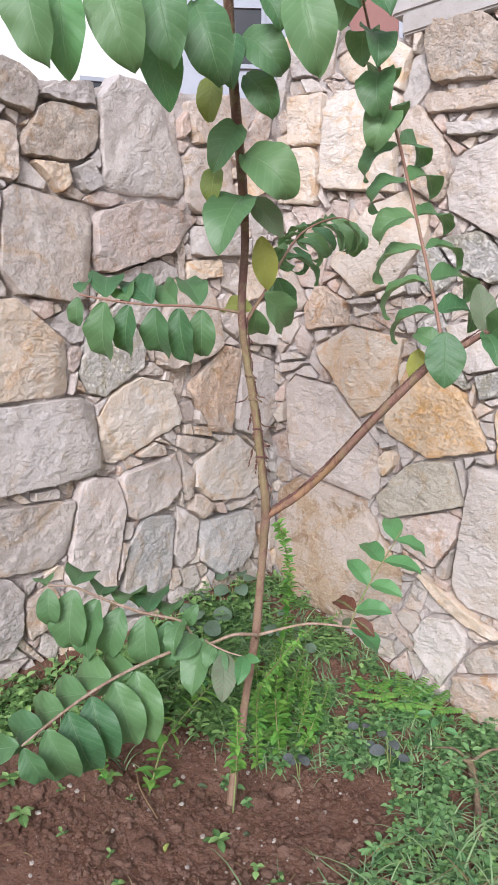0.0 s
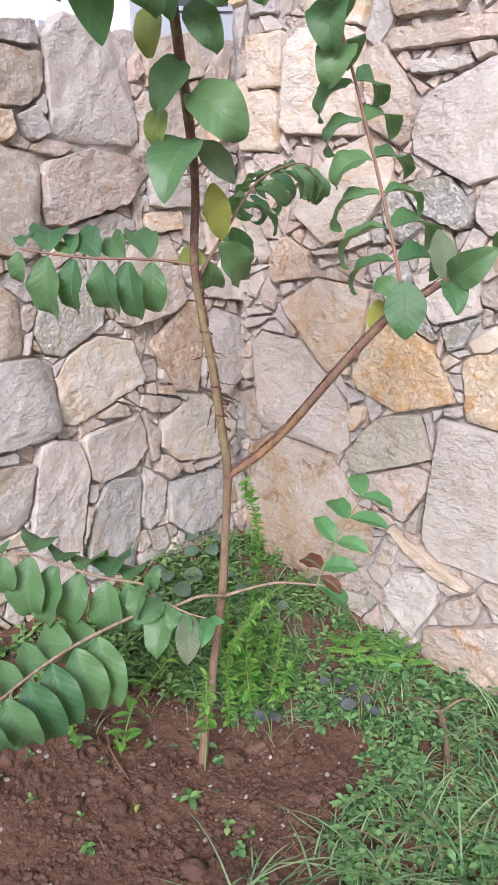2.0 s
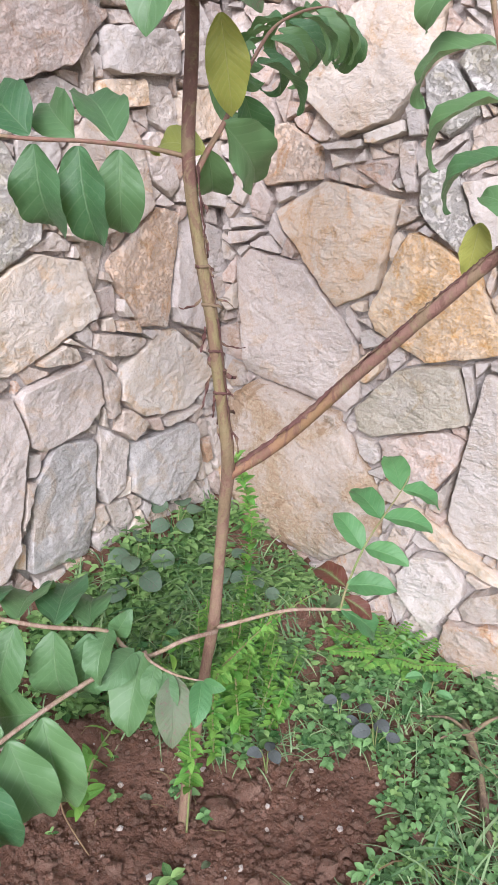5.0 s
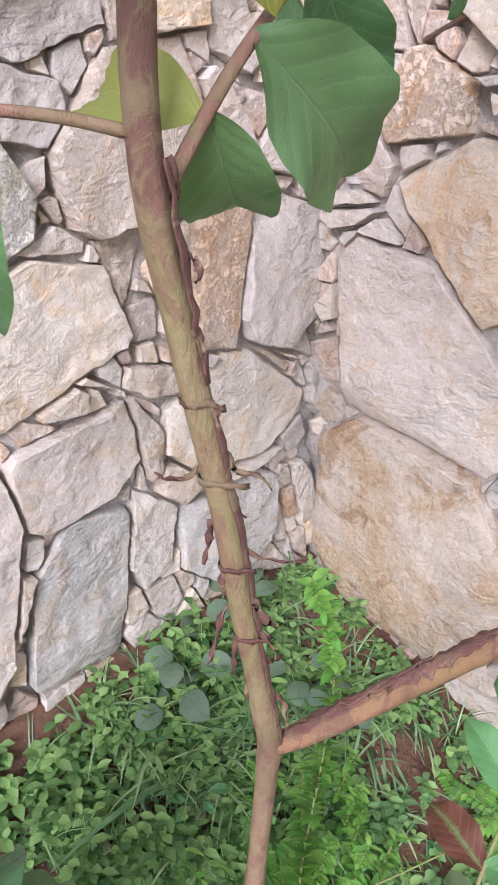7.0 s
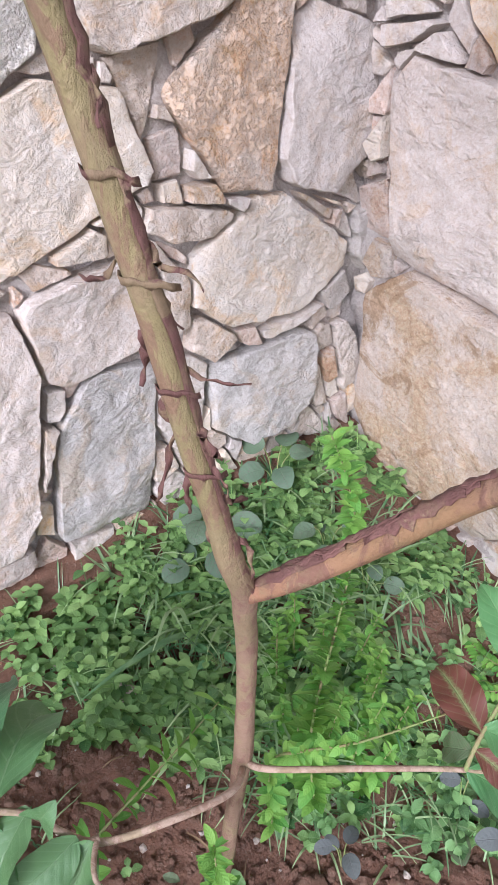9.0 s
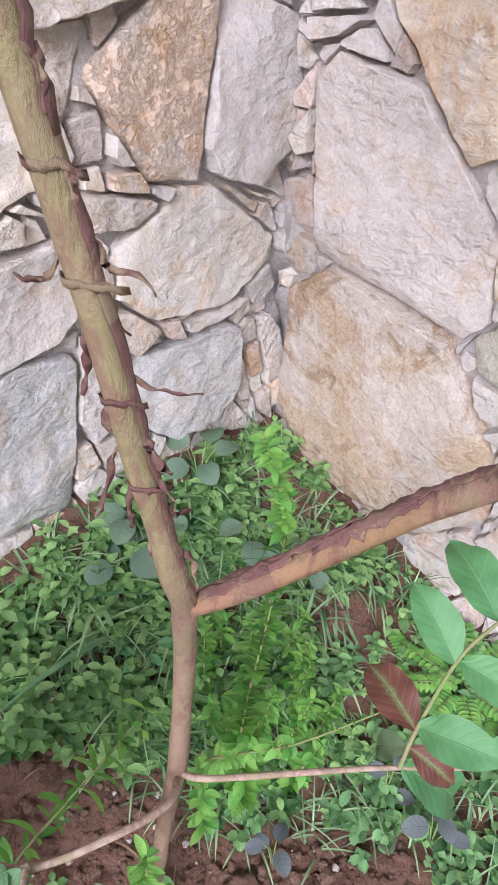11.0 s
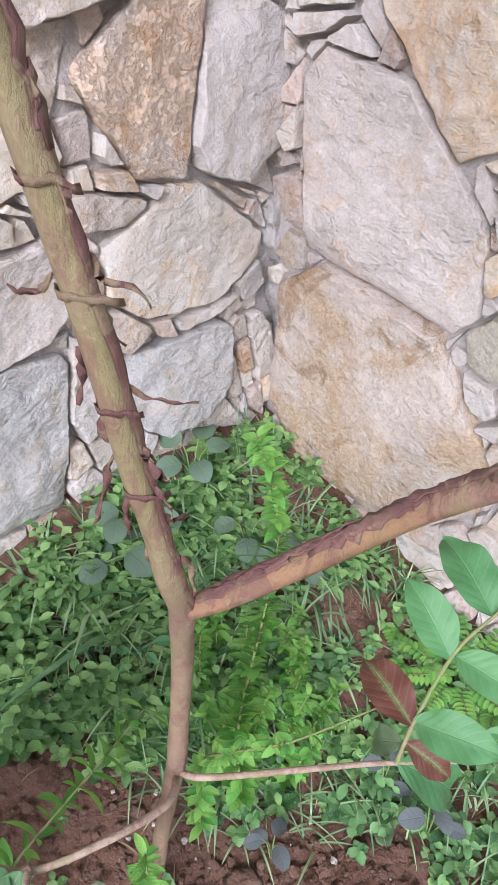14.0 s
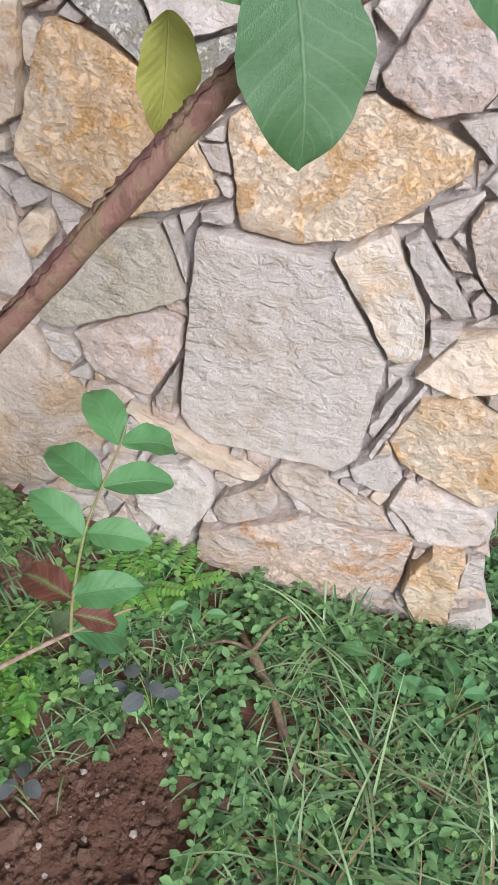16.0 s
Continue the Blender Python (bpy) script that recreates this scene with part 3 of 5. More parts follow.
LEFT_BAND_3 = [
    (1.6, 0.916, 0.128, 0.087, 9, 0.2, 0.37, 0.03, 0.09, 'grey'),
    (2.234, 0.919, 0.036, 0.069, 6, 0.32, 0.15, 0.16, 0.04, 'pale'),
    (1.981, 0.937, 0.199, 0.121, -6, 0.23, 0.3, 0.45, 0.39, 'cream'),
    (1.732, 0.946, 0.038, 0.088, 15, 0.25, 0.3, 0.5, 0.5, 'beige'),
    (1.196, 0.965, 0.039, 0.021, -9, 0.05, 0.02, 0.19, 0.4, 'pale'),
    (2.079, 1.018, 0.059, 0.017, -39, 0.5, 0.32, 0.06, 0.41, 'beige'),
    (1.788, 1.044, 0.084, 0.03, -12, 0.26, 0.38, 0.06, 0.03, 'beige'),
    (2.081, 1.046, 0.085, 0.014, -30, 0.02, 0.44, 0.5, 0.2, 'tan'),
    (2.0, 1.055, 0.024, 0.015, -36, 0.09, 0.1, 0.02, 0.06, 'beige'),
    (1.579, 1.056, 0.044, 0.026, -3, 0.04, 0.09, 0.37, 0.5, 'tan'),
]
LEFT_BAND_4 = [
    (1.881, 1.066, 0.028, 0.022, -33, 0.43, 0.1, 0.02, 0.02, 'pale'),
    (1.829, 1.09, 0.04, 0.022, -3, 0.24, 0.08, 0.02, 0.02, 'beige'),
    (2.254, 1.094, 0.049, 0.034, 33, 0.09, 0.45, 0.02, 0.02, 'beige'),
    (1.159, 1.11, 0.238, 0.127, 3, 0.03, 0.18, 0.18, 0.06, 'pale'),
    (1.832, 1.131, 0.039, 0.023, -18, 0.25, 0.37, 0.28, 0.03, 'pale'),
    (1.533, 1.165, 0.169, 0.107, 21, 0.15, 0.08, 0.32, 0.34, 'cream'),
    (2.13, 1.185, 0.132, 0.15, -18, 0.27, 0.39, 0.33, 0.13, 'grey'),
    (1.885, 1.233, 0.143, 0.155, -9, 0.5, 0.09, 0.1, 0.5, 'rust'),
    (1.435, 1.367, 0.122, 0.109, 30, 0.2, 0.2, 0.02, 0.48, 'lichen'),
    (1.11, 1.376, 0.175, 0.141, 3, 0.02, 0.05, 0.43, 0.17, 'tan'),
]
LEFT_BAND_5 = [
    (1.756, 1.459, 0.146, 0.125, 12, 0.09, 0.06, 0.06, 0.46, 'beige'),
    (2.194, 1.465, 0.18, 0.088, 21, 0.48, 0.42, 0.23, 0.37, 'pale'),
    (1.952, 1.479, 0.039, 0.084, 36, 0.44, 0.02, 0.13, 0.39, 'grey'),
    (1.575, 1.606, 0.144, 0.049, 3, 0.46, 0.5, 0.26, 0.49, 'grey'),
    (2.173, 1.614, 0.123, 0.072, 9, 0.09, 0.02, 0.02, 0.02, 'tan'),
    (1.845, 1.633, 0.08, 0.041, 9, 0.08, 0.02, 0.11, 0.02, 'tan'),
    (1.247, 1.669, 0.16, 0.144, -6, 0.22, 0.2, 0.06, 0.13, 'beige'),
    (1.046, 1.698, 0.048, 0.119, -3, 0.02, 0.36, 0.19, 0.02, 'grey'),
    (1.92, 1.741, 0.127, 0.05, 6, 0.15, 0.1, 0.02, 0.03, 'pale'),
    (1.594, 1.746, 0.22, 0.09, 18, 0.12, 0.38, 0.48, 0.16, 'pink'),
]
LEFT_BAND_6 = [
    (1.379, 1.876, 0.036, 0.038, 30, 0.18, 0.02, 0.03, 0.02, 'pale'),
    (1.271, 1.881, 0.055, 0.039, -42, 0.04, 0.02, 0.33, 0.5, 'tan'),
    (1.12, 1.904, 0.043, 0.073, -3, 0.22, 0.22, 0.04, 0.32, 'beige'),
    (1.872, 1.934, 0.115, 0.104, 6, 0.15, 0.09, 0.1, 0.19, 'beige'),
    (1.302, 1.983, 0.144, 0.082, 33, 0.43, 0.3, 0.46, 0.3, 'brown'),
    (2.151, 2.012, 0.113, 0.064, 24, 0.02, 0.02, 0.32, 0.25, 'tan'),
    (1.582, 2.018, 0.161, 0.164, 3, 0.1, 0.08, 0.17, 0.26, 'pale'),
    (1.119, 2.08, 0.099, 0.057, -6, 0.03, 0.02, 0.25, 0.5, 'brown'),
    (1.326, 2.092, 0.095, 0.03, 12, 0.44, 0.02, 0.03, 0.39, 'grey'),
    (1.909, 2.144, 0.127, 0.065, 18, 0.06, 0.04, 0.02, 0.05, 'beige'),
]
LEFT_STONES = LEFT_BAND_1 + LEFT_BAND_2 + LEFT_BAND_3 + LEFT_BAND_4 + LEFT_BAND_5 + LEFT_BAND_6
RIGHT_BAND_1 = [
    (-0.368, 0.221, 0.062, 0.116, -3, 0.44, 0.02, 0.02, 0.5, 'orange'),
    (-0.657, 0.28, 0.238, 0.121, -9, 0.06, 0.2, 0.13, 0.5, 'rosy'),
    (-0.949, 0.37, 0.092, 0.121, 6, 0.49, 0.5, 0.21, 0.28, 'pale'),
    (-0.793, 0.397, 0.082, 0.046, 30, 0.04, 0.27, 0.02, 0.15, 'beige'),
    (-0.37, 0.407, 0.108, 0.067, -21, 0.45, 0.33, 0.16, 0.02, 'grey'),
    (-0.718, 0.415, 0.016, 0.021, 3, 0.14, 0.02, 0.02, 0.08, 'pale'),
    (-0.607, 0.439, 0.133, 0.046, -33, 0.17, 0.08, 0.12, 0.41, 'beige'),
    (-0.826, 0.458, 0.032, 0.015, 0, 0.5, 0.4, 0.02, 0.02, 'beige'),
    (-0.566, 0.461, 0.019, 0.021, -6, 0.35, 0.04, 0.02, 0.02, 'pale'),
    (-0.504, 0.507, 0.051, 0.05, 24, 0.5, 0.43, 0.07, 0.02, 'pale'),
]
RIGHT_BAND_2 = [
    (-0.75, 0.535, 0.031, 0.013, -3, 0.21, 0.09, 0.07, 0.02, 'pale'),
    (-0.9, 0.552, 0.157, 0.044, -27, 0.37, 0.29, 0.05, 0.28, 'tan'),
    (-0.843, 0.562, 0.037, 0.011, -24, 0.29, 0.22, 0.02, 0.02, 'pale'),
    (-0.342, 0.599, 0.138, 0.098, -27, 0.15, 0.08, 0.5, 0.29, 'orange'),
    (-1.443, 0.616, 0.254, 0.287, 36, 0.39, 0.16, 0.35, 0.38, 'stain'),
    (-0.482, 0.65, 0.008, 0.097, -27, 0.02, 0.37, 0.19, 0.17, 'grey'),
    (-0.949, 0.685, 0.023, 0.065, -18, 0.37, 0.05, 0.47, 0.5, 'beige'),
    (-0.496, 0.697, 0.011, 0.042, -30, 0.36, 0.35, 0.26, 0.02, 'pale'),
    (-1.008, 0.75, 0.116, 0.091, 18, 0.42, 0.5, 0.26, 0.1, 'pink'),
    (-1.175, 0.758, 0.047, 0.032, -42, 0.47, 0.27, 0.39, 0.5, 'pale'),
]
RIGHT_BAND_3 = [
    (-0.718, 0.761, 0.193, 0.234, -9, 0.14, 0.09, 0.36, 0.02, 'pale'),
    (-0.393, 0.778, 0.081, 0.058, 15, 0.49, 0.06, 0.02, 0.49, 'tan'),
    (-0.418, 0.833, 0.026, 0.036, 3, 0.32, 0.36, 0.02, 0.02, 'grey'),
    (-0.537, 0.906, 0.061, 0.126, 27, 0.36, 0.29, 0.08, 0.2, 'cream'),
    (-1.072, 0.907, 0.159, 0.085, 18, 0.15, 0.04, 0.17, 0.36, 'olive'),
    (-0.447, 0.948, 0.022, 0.086, 36, 0.31, 0.11, 0.09, 0.26, 'pale'),
    (-0.913, 0.961, 0.022, 0.064, 15, 0.4, 0.37, 0.02, 0.02, 'pale'),
    (-0.348, 0.976, 0.035, 0.107, 21, 0.49, 0.5, 0.02, 0.17, 'beige'),
    (-1.186, 0.985, 0.035, 0.043, -3, 0.05, 0.5, 0.1, 0.46, 'tan'),
    (-0.623, 0.993, 0.028, 0.013, 18, 0.17, 0.29, 0.02, 0.05, 'rosy'),
]
RIGHT_BAND_4 = [
    (-0.885, 1.019, 0.022, 0.024, 9, 0.37, 0.34, 0.02, 0.05, 'pale'),
    (-1.451, 1.029, 0.202, 0.268, 42, 0.5, 0.3, 0.34, 0.47, 'grey'),
    (-0.829, 1.044, 0.036, 0.02, 6, 0.17, 0.33, 0.29, 0.12, 'grey'),
    (-0.424, 1.056, 0.045, 0.029, 24, 0.24, 0.44, 0.02, 0.02, 'pale'),
    (-1.185, 1.064, 0.024, 0.023, 21, 0.03, 0.02, 0.5, 0.02, 'pale'),
    (-0.614, 1.116, 0.193, 0.112, 6, 0.12, 0.46, 0.35, 0.08, 'orange'),
    (-1.637, 1.136, 0.026, 0.052, -42, 0.02, 0.21, 0.5, 0.04, 'tan'),
    (-1.24, 1.144, 0.026, 0.013, -6, 0.49, 0.02, 0.13, 0.5, 'tan'),
    (-0.997, 1.152, 0.179, 0.134, -24, 0.14, 0.42, 0.5, 0.08, 'orange'),
    (-0.422, 1.18, 0.032, 0.043, 9, 0.5, 0.02, 0.05, 0.29, 'pale'),
]
RIGHT_BAND_5 = [
    (-1.605, 1.265, 0.024, 0.028, -39, 0.03, 0.02, 0.1, 0.5, 'pale'),
    (-1.525, 1.277, 0.06, 0.03, 3, 0.37, 0.02, 0.5, 0.38, 'grey'),
    (-0.491, 1.282, 0.081, 0.081, 12, 0.4, 0.21, 0.1, 0.49, 'pink'),
    (-0.83, 1.296, 0.062, 0.062, 15, 0.02, 0.5, 0.19, 0.02, 'lichen'),
    (-1.358, 1.301, 0.196, 0.149, -12, 0.49, 0.25, 0.02, 0.43, 'tan'),
    (-1.6, 1.31, 0.058, 0.025, 9, 0.15, 0.48, 0.5, 0.02, 'grey'),
    (-1.599, 1.335, 0.055, 0.022, 6, 0.2, 0.5, 0.5, 0.02, 'pale'),
    (-1.023, 1.338, 0.05, 0.039, -27, 0.5, 0.08, 0.26, 0.5, 'orange'),
    (-0.992, 1.358, 0.07, 0.129, 24, 0.42, 0.03, 0.02, 0.21, 'lichen'),
    (-1.126, 1.376, 0.045, 0.023, 21, 0.04, 0.17, 0.45, 0.42, 'beige'),
]
RIGHT_BAND_6 = [
    (-0.874, 1.376, 0.101, 0.087, 9, 0.45, 0.21, 0.1, 0.02, 'pale'),
    (-1.124, 1.487, 0.019, 0.06, 6, 0.4, 0.02, 0.03, 0.02, 'grey'),
    (-1.467, 1.52, 0.09, 0.072, 6, 0.12, 0.02, 0.32, 0.42, 'rust'),
    (-1.339, 1.547, 0.092, 0.02, 3, 0.38, 0.03, 0.05, 0.1, 'pale'),
    (-1.188, 1.567, 0.057, 0.021, 15, 0.23, 0.16, 0.02, 0.02, 'cream'),
    (-1.109, 1.589, 0.027, 0.044, 6, 0.3, 0.02, 0.02, 0.02, 'pale'),
    (-0.732, 1.627, 0.065, 0.073, 3, 0.39, 0.05, 0.02, 0.41, 'pale'),
    (-1.034, 1.628, 0.045, 0.072, 33, 0.11, 0.07, 0.12, 0.31, 'lichen'),
    (-0.899, 1.669, 0.116, 0.061, -24, 0.33, 0.12, 0.5, 0.45, 'lichen'),
    (-1.217, 1.73, 0.13, 0.183, -39, 0.02, 0.29, 0.32, 0.37, 'tan'),
]
RIGHT_BAND_7 = [
    (-0.844, 1.845, 0.146, 0.152, 15, 0.46, 0.15, 0.02, 0.29, 'pale'),
    (-1.073, 1.982, 0.074, 0.146, 9, 0.27, 0.22, 0.34, 0.02, 'beige'),
    (-1.571, 1.984, 0.082, 0.095, -9, 0.02, 0.08, 0.32, 0.16, 'tan'),
    (-0.907, 2.035, 0.104, 0.022, -6, 0.12, 0.26, 0.02, 0.09, 'pale'),
    (-1.315, 2.045, 0.183, 0.203, 39, 0.49, 0.5, 0.38, 0.37, 'cream'),
    (-0.8, 2.074, 0.041, 0.087, 3, 0.39, 0.02, 0.02, 0.15, 'beige'),
    (-0.889, 2.093, 0.203, 0.044, -6, 0.26, 0.03, 0.25, 0.02, 'beige'),
    (-1.558, 2.173, 0.101, 0.124, 45, 0.42, 0.4, 0.49, 0.5, 'tan'),
    (-0.981, 2.266, 0.153, 0.107, -42, 0.45, 0.5, 0.25, 0.5, 'brown'),
    (-1.294, 2.296, 0.141, 0.071, -18, 0.36, 0.08, 0.15, 0.43, 'cream'),
]
RIGHT_BAND_8 = [
    (-1.573, 2.37, 0.089, 0.064, -45, 0.49, 0.5, 0.44, 0.47, 'grey'),
    (-1.696, 2.421, 0.053, 0.045, 3, 0.4, 0.03, 0.02, 0.02, 'tan'),
]
RIGHT_STONES = RIGHT_BAND_1 + RIGHT_BAND_2 + RIGHT_BAND_3 + RIGHT_BAND_4 + RIGHT_BAND_5 + RIGHT_BAND_6 + RIGHT_BAND_7 + RIGHT_BAND_8


def lay_wall(rows, u0, u1, v0, v1, top, place, parent, biggest):
    polys = [stone_face(u, v, 1.02 * a, 1.02 * b, *shape[:-1]) for u, v, a, b, *shape in rows]
    polys = separate(polys, 0.010)
    for poly, row in zip(polys, rows):
        stone(poly, place, rng.uniform(-0.006, 0.016) + 0.006 * min(1, row[3] * 10), row[-1], parent)
    for poly in fill_gaps(polys, u0, u1, v0, v1, top, biggest):
        stone(poly, place, rng.uniform(-0.016, 0.002), rng.choice(("pale", "beige", "beige", "cream", "grey", "rosy", "pink", "grey", "pale", "pink")), parent)


lay_wall(LEFT_STONES, 0.25, RIGHT_Y - 0.005, 0.25, 2.3, lambda u: left_top(u) - 0.05, lambda u, v, d: Vector((d, u, v)), wall_left, 0.05)
lay_wall(RIGHT_STONES, LEFT_X + 0.01, END_X, -0.02, 2.5, right_top, lambda u, v, d: Vector((u, -d, v)), wall_right, 0.045)

# concrete beam on the higher wall
bm = bmesh.new()
box(bm, (-1.17, RIGHT_Y - 0.012, 2.345), (END_X, RIGHT_Y + 0.40, 2.41), 0.006)
beam = tagged(part("concrete_coping", bm, CONCRETE, None), "weathered cast concrete beam along the wall top", "coping", kind="structure")
beam.data.polygons.foreach_set("use_smooth", [False] * len(beam.data.polygons))
bm = bmesh.new()
box(bm, (-1.22, RIGHT_Y + 0.005, 2.416), (END_X, RIGHT_Y + 0.38, 2.95), 0.008)
part("upper_course", bm, CONCRETE, beam, smooth=False)

# ---- ground ----
def ground_mesh():
    xs = list(np.arange(-1.9, 0.35, 0.009))
    ys = list(np.arange(0.35, 2.45, 0.009))
    far = [0.6, 1.2, 2.2, 4, 8, 16, 40, 120, 400, 1500]
    xs = [xs[0] - d for d in reversed(far)] + xs + [xs[-1] + d for d in far]
    ys = [ys[0] - d for d in reversed(far)] + ys + [ys[-1] + d for d in far]
    verts = [(x, y, on_ground(x, y) if abs(x) < 6 and abs(y) < 6 else ground_height(x, y)) for y in ys for x in xs]
    nx = len(xs)
    faces = [(j * nx + i, j * nx + i + 1, (j + 1) * nx + i + 1, (j + 1) * nx + i) for j in range(len(ys) - 1) for i in range(nx - 1)]
    me = bpy.data.meshes.new("ground")
    me.from_pydata(verts, [], faces)
    return me


ground = tagged(part("ground", ground_mesh(), SOIL), "dug red-brown soil sloping up to the walls", "ground", kind="structure")


def scatter_mesh(name, chunks, material, label, category, smooth=True):
    """Many small pieces joined into one mesh: chunks of (vertices, faces, uvs)."""
    verts, faces, uvs, base = [], [], [], 0
    for vs, fs, us in chunks:
        verts += vs
        faces += [tuple(base + i for i in f) for f in fs]
        uvs += [us[i] for f in fs for i in f]
        base += len(vs)
    me = bpy.data.meshes.new(name)
    me.from_pydata(verts, [], faces)
    layer = me.uv_layers.new(name="UVMap")
    layer.data.foreach_set("uv", [c for uv in uvs for c in uv])
    return tagged(part(name, me, material, smooth=smooth), label, category, kind="stuff")


def clod(x, y, z, r):
    """A lump of earth: a squashed, broken icosahedron."""
    g = 1.618
    pts = [(-1, g, 0), (1, g, 0), (-1, -g, 0), (1, -g, 0), (0, -1, g), (0, 1, g), (0, -1, -g), (0, 1, -g), (g, 0, -1), (g, 0, 1), (-g, 0, -1), (-g, 0, 1)]
    fs = [(0, 11, 5), (0, 5, 1), (0, 1, 7), (0, 7, 10), (0, 10, 11), (1, 5, 9), (5, 11, 4), (11, 10, 2), (10, 7, 6), (7, 1, 8),
          (3, 9, 4), (3, 4, 2), (3, 2, 6), (3, 6, 8), (3, 8, 9), (4, 9, 5), (2, 4, 11), (6, 2, 10), (8, 6, 7), (9, 8, 1)]
    turn = Euler((rng.uniform(0, 6), rng.uniform(0, 6), rng.uniform(0, 6))).to_matrix()
    vs = []
    for p in pts:
        w = turn @ (Vector(p) * (r / 1.9 * rng.uniform(0.65, 1.2)))
        vs.append((x + w.x, y + w.y, z + 0.7 * w.z))
    return vs, fs, [(0.5, 0.5)] * 12


clods = []
while len(clods) < 21000:
    x, y = rng.uniform(-1.65, -0.45), rng.uniform(0.45, 2.15)
    patch = max(bare(x, y), 0.8 - 2.5 * math.hypot(x + 1.30, y - 1.96), 0.8 - 3 * math.hypot(x + 1.56, y - 2.06), 0.9 - 4 * math.hypot(x + 1.06, y - 1.52), 0.9 - 4 * math.hypot(x + 1.36, y - 1.38))
    if rng.random() > 0.06 + 0.94 * patch:
        continue
    r = 0.0018 + 0.009 * rng.random() ** 5 + (0.018 * rng.random() if rng.random() < 0.01 else 0)
    clods.append(clod(x, y, on_ground(x, y) + 0.2 * r, r))
scatter_mesh("soil_clods", clods, CLOD, "loose crumbs and clods of red-brown earth on the bare soil", "soil", False)

pebbles = []
while len(pebbles) < 420:
    x, y = rng.uniform(-1.6, -0.5), rng.uniform(0.45, 1.75)
    pebbles.append(clod(x, y, on_ground(x, y) + 0.002, 0.002 + 0.007 * rng.random() ** 3))
scatter_mesh("pebbles", pebbles, STONES["beige"], "small pale limestone chips scattered over the soil", "pebbles", False)


def loose_stone(x, y, a, b, h, tone, turn, name="stone"):
    bm = bmesh.new()
    bmesh.ops.create_icosphere(bm, subdivisions=3, radius=1.0)
    m = Matrix.Rotation(turn, 3, "Z")
    for v in bm.verts:
        n = 1 + 0.35 * noise.noise(v.co * 1.3 + Vector((x * 9, y * 9, 0))) + 0.3 * noise.noise(v.co * 3.1 + Vector((y, x, 2))) + 0.16 * noise.noise(v.co * 7)
        v.co = m @ Vector((v.co.x * a * n, v.co.y * b * n, v.co.z * h * n))
    ob = part(name, bm, STONES[tone] if tone in STONES else CLOD)
    ob.location = (x, y, on_ground(x, y) + 0.25 * h)
    return ob


for x, y, a, b, h, tone, turn, label in (
    (-1.15, 1.084, 0.035, 0.026, 0.012, "soil", 0.3, "brownish stone half sunk in the soil"),
    (-1.497, 1.42, 0.04, 0.028, 0.022, "tan", 0.5, "tan stone at the edge of the weeds"),
    (-1.09, 1.43, 0.040, 0.034, 0.022, "soil", 0.2, "large clod of reddish earth behind the trunk"),
    (-0.73, 1.66, 0.03, 0.03, 0.022, "soil", 0.9, "reddish clod among the weeds"),
    (-1.63, 2.06, 0.02, 0.016, 0.012, "pink", 0.4, "pinkish stone in the corner by the wall"),
    (-1.2, 1.0, 0.02, 0.03, 0.012, "soil", 0.4, "brown stone lying in the dug soil"),
    (-1.065, 1.515, 0.03, 0.024, 0.022, "soil", 0.9, "large earth clod lying beside the trunk"),
    (-0.90, 1.10, 0.034, 0.026, 0.018, "soil", 0.2, "large earth clod on the dug soil"),
):
    tagged(loose_stone(x, y, a, b, h, tone, turn, "earth_clod" if "clod" in label else "stone"), label, "clod" if "clod" in label else "stone")


# ---- leaves ----
def leaf_data(name, material, width=0.5, droop=0.5, fold=0.25, wave=0.03, twist=0.0, blunt=0.82, nu=30, nv=8, seed=0):
    """A leaf blade one unit long from its stalk along +Y, upper side +Z: it arches over, folds at the midrib and ripples."""
    verts, faces, uvs = [], [], []
    y, z, before = 0.0, 0.0, 0.0
    for i in range(nu + 1):
        s = 0.5 - 0.5 * math.cos(math.pi * i / nu)
        angle = droop * 1.6 * s * s + 0.15 * droop
        y += math.cos(angle) * (s - before)
        z -= math.sin(angle) * (s - before)
        before = s
        half = 0.5 * width * max(math.sin(math.pi * min(1.0, 0.02 + 0.98 * s ** 0.9)), 0.0) ** blunt
        for j in range(nv + 1):
            t = 2 * j / nv - 1
            lift = abs(t) * half * fold + wave * abs(t) ** 2 * math.sin(s * 17 + seed + (2 if t > 0 else 0))
            # ridges between the side veins
            lift += (0.014 if nu > 20 else 0.0) * math.sin((s - 0.22 * abs(t)) * 8 * 6.28) * (1 - abs(abs(t) - 0.5)) * math.sin(math.pi * s)
            roll = twist * s
            px, pz = t * half * math.cos(roll) - lift * math.sin(roll), t * half * math.sin(roll) + lift * math.cos(roll)
            verts.append((px, y + pz * math.sin(angle), z + pz * math.cos(angle)))
            uvs.append((j / nv, s))
    for i in range(nu):
        for j in range(nv):
            a = i * (nv + 1) + j
            faces.append((a, a + 1, a + nv + 2, a + nv + 1))
    me = bpy.data.meshes.new(name)
    me.from_pydata(verts, [], faces)
    layer = me.uv_layers.new(name="UVMap")
    layer.data.foreach_set("uv", [c for f in faces for i in f for c in uvs[i]])
    me.materials.append(material)
    me.polygons.foreach_set("use_smooth", [True] * len(me.polygons))
    return me


def leaf_set(material, count=5, **shape):
    r = random.Random(len(material.name))
    made = []
    for k in range(count):
        s = dict(shape)
        s["droop"] = shape.get("droop", 0.5) * r.uniform(0.6, 1.5)
        s["twist"] = r.uniform(-0.6, 0.6)
        s["wave"] = r.uniform(0.01, 0.032)
        made.append(leaf_data("leaf", material, seed=k * 1.7, **s))
    return made


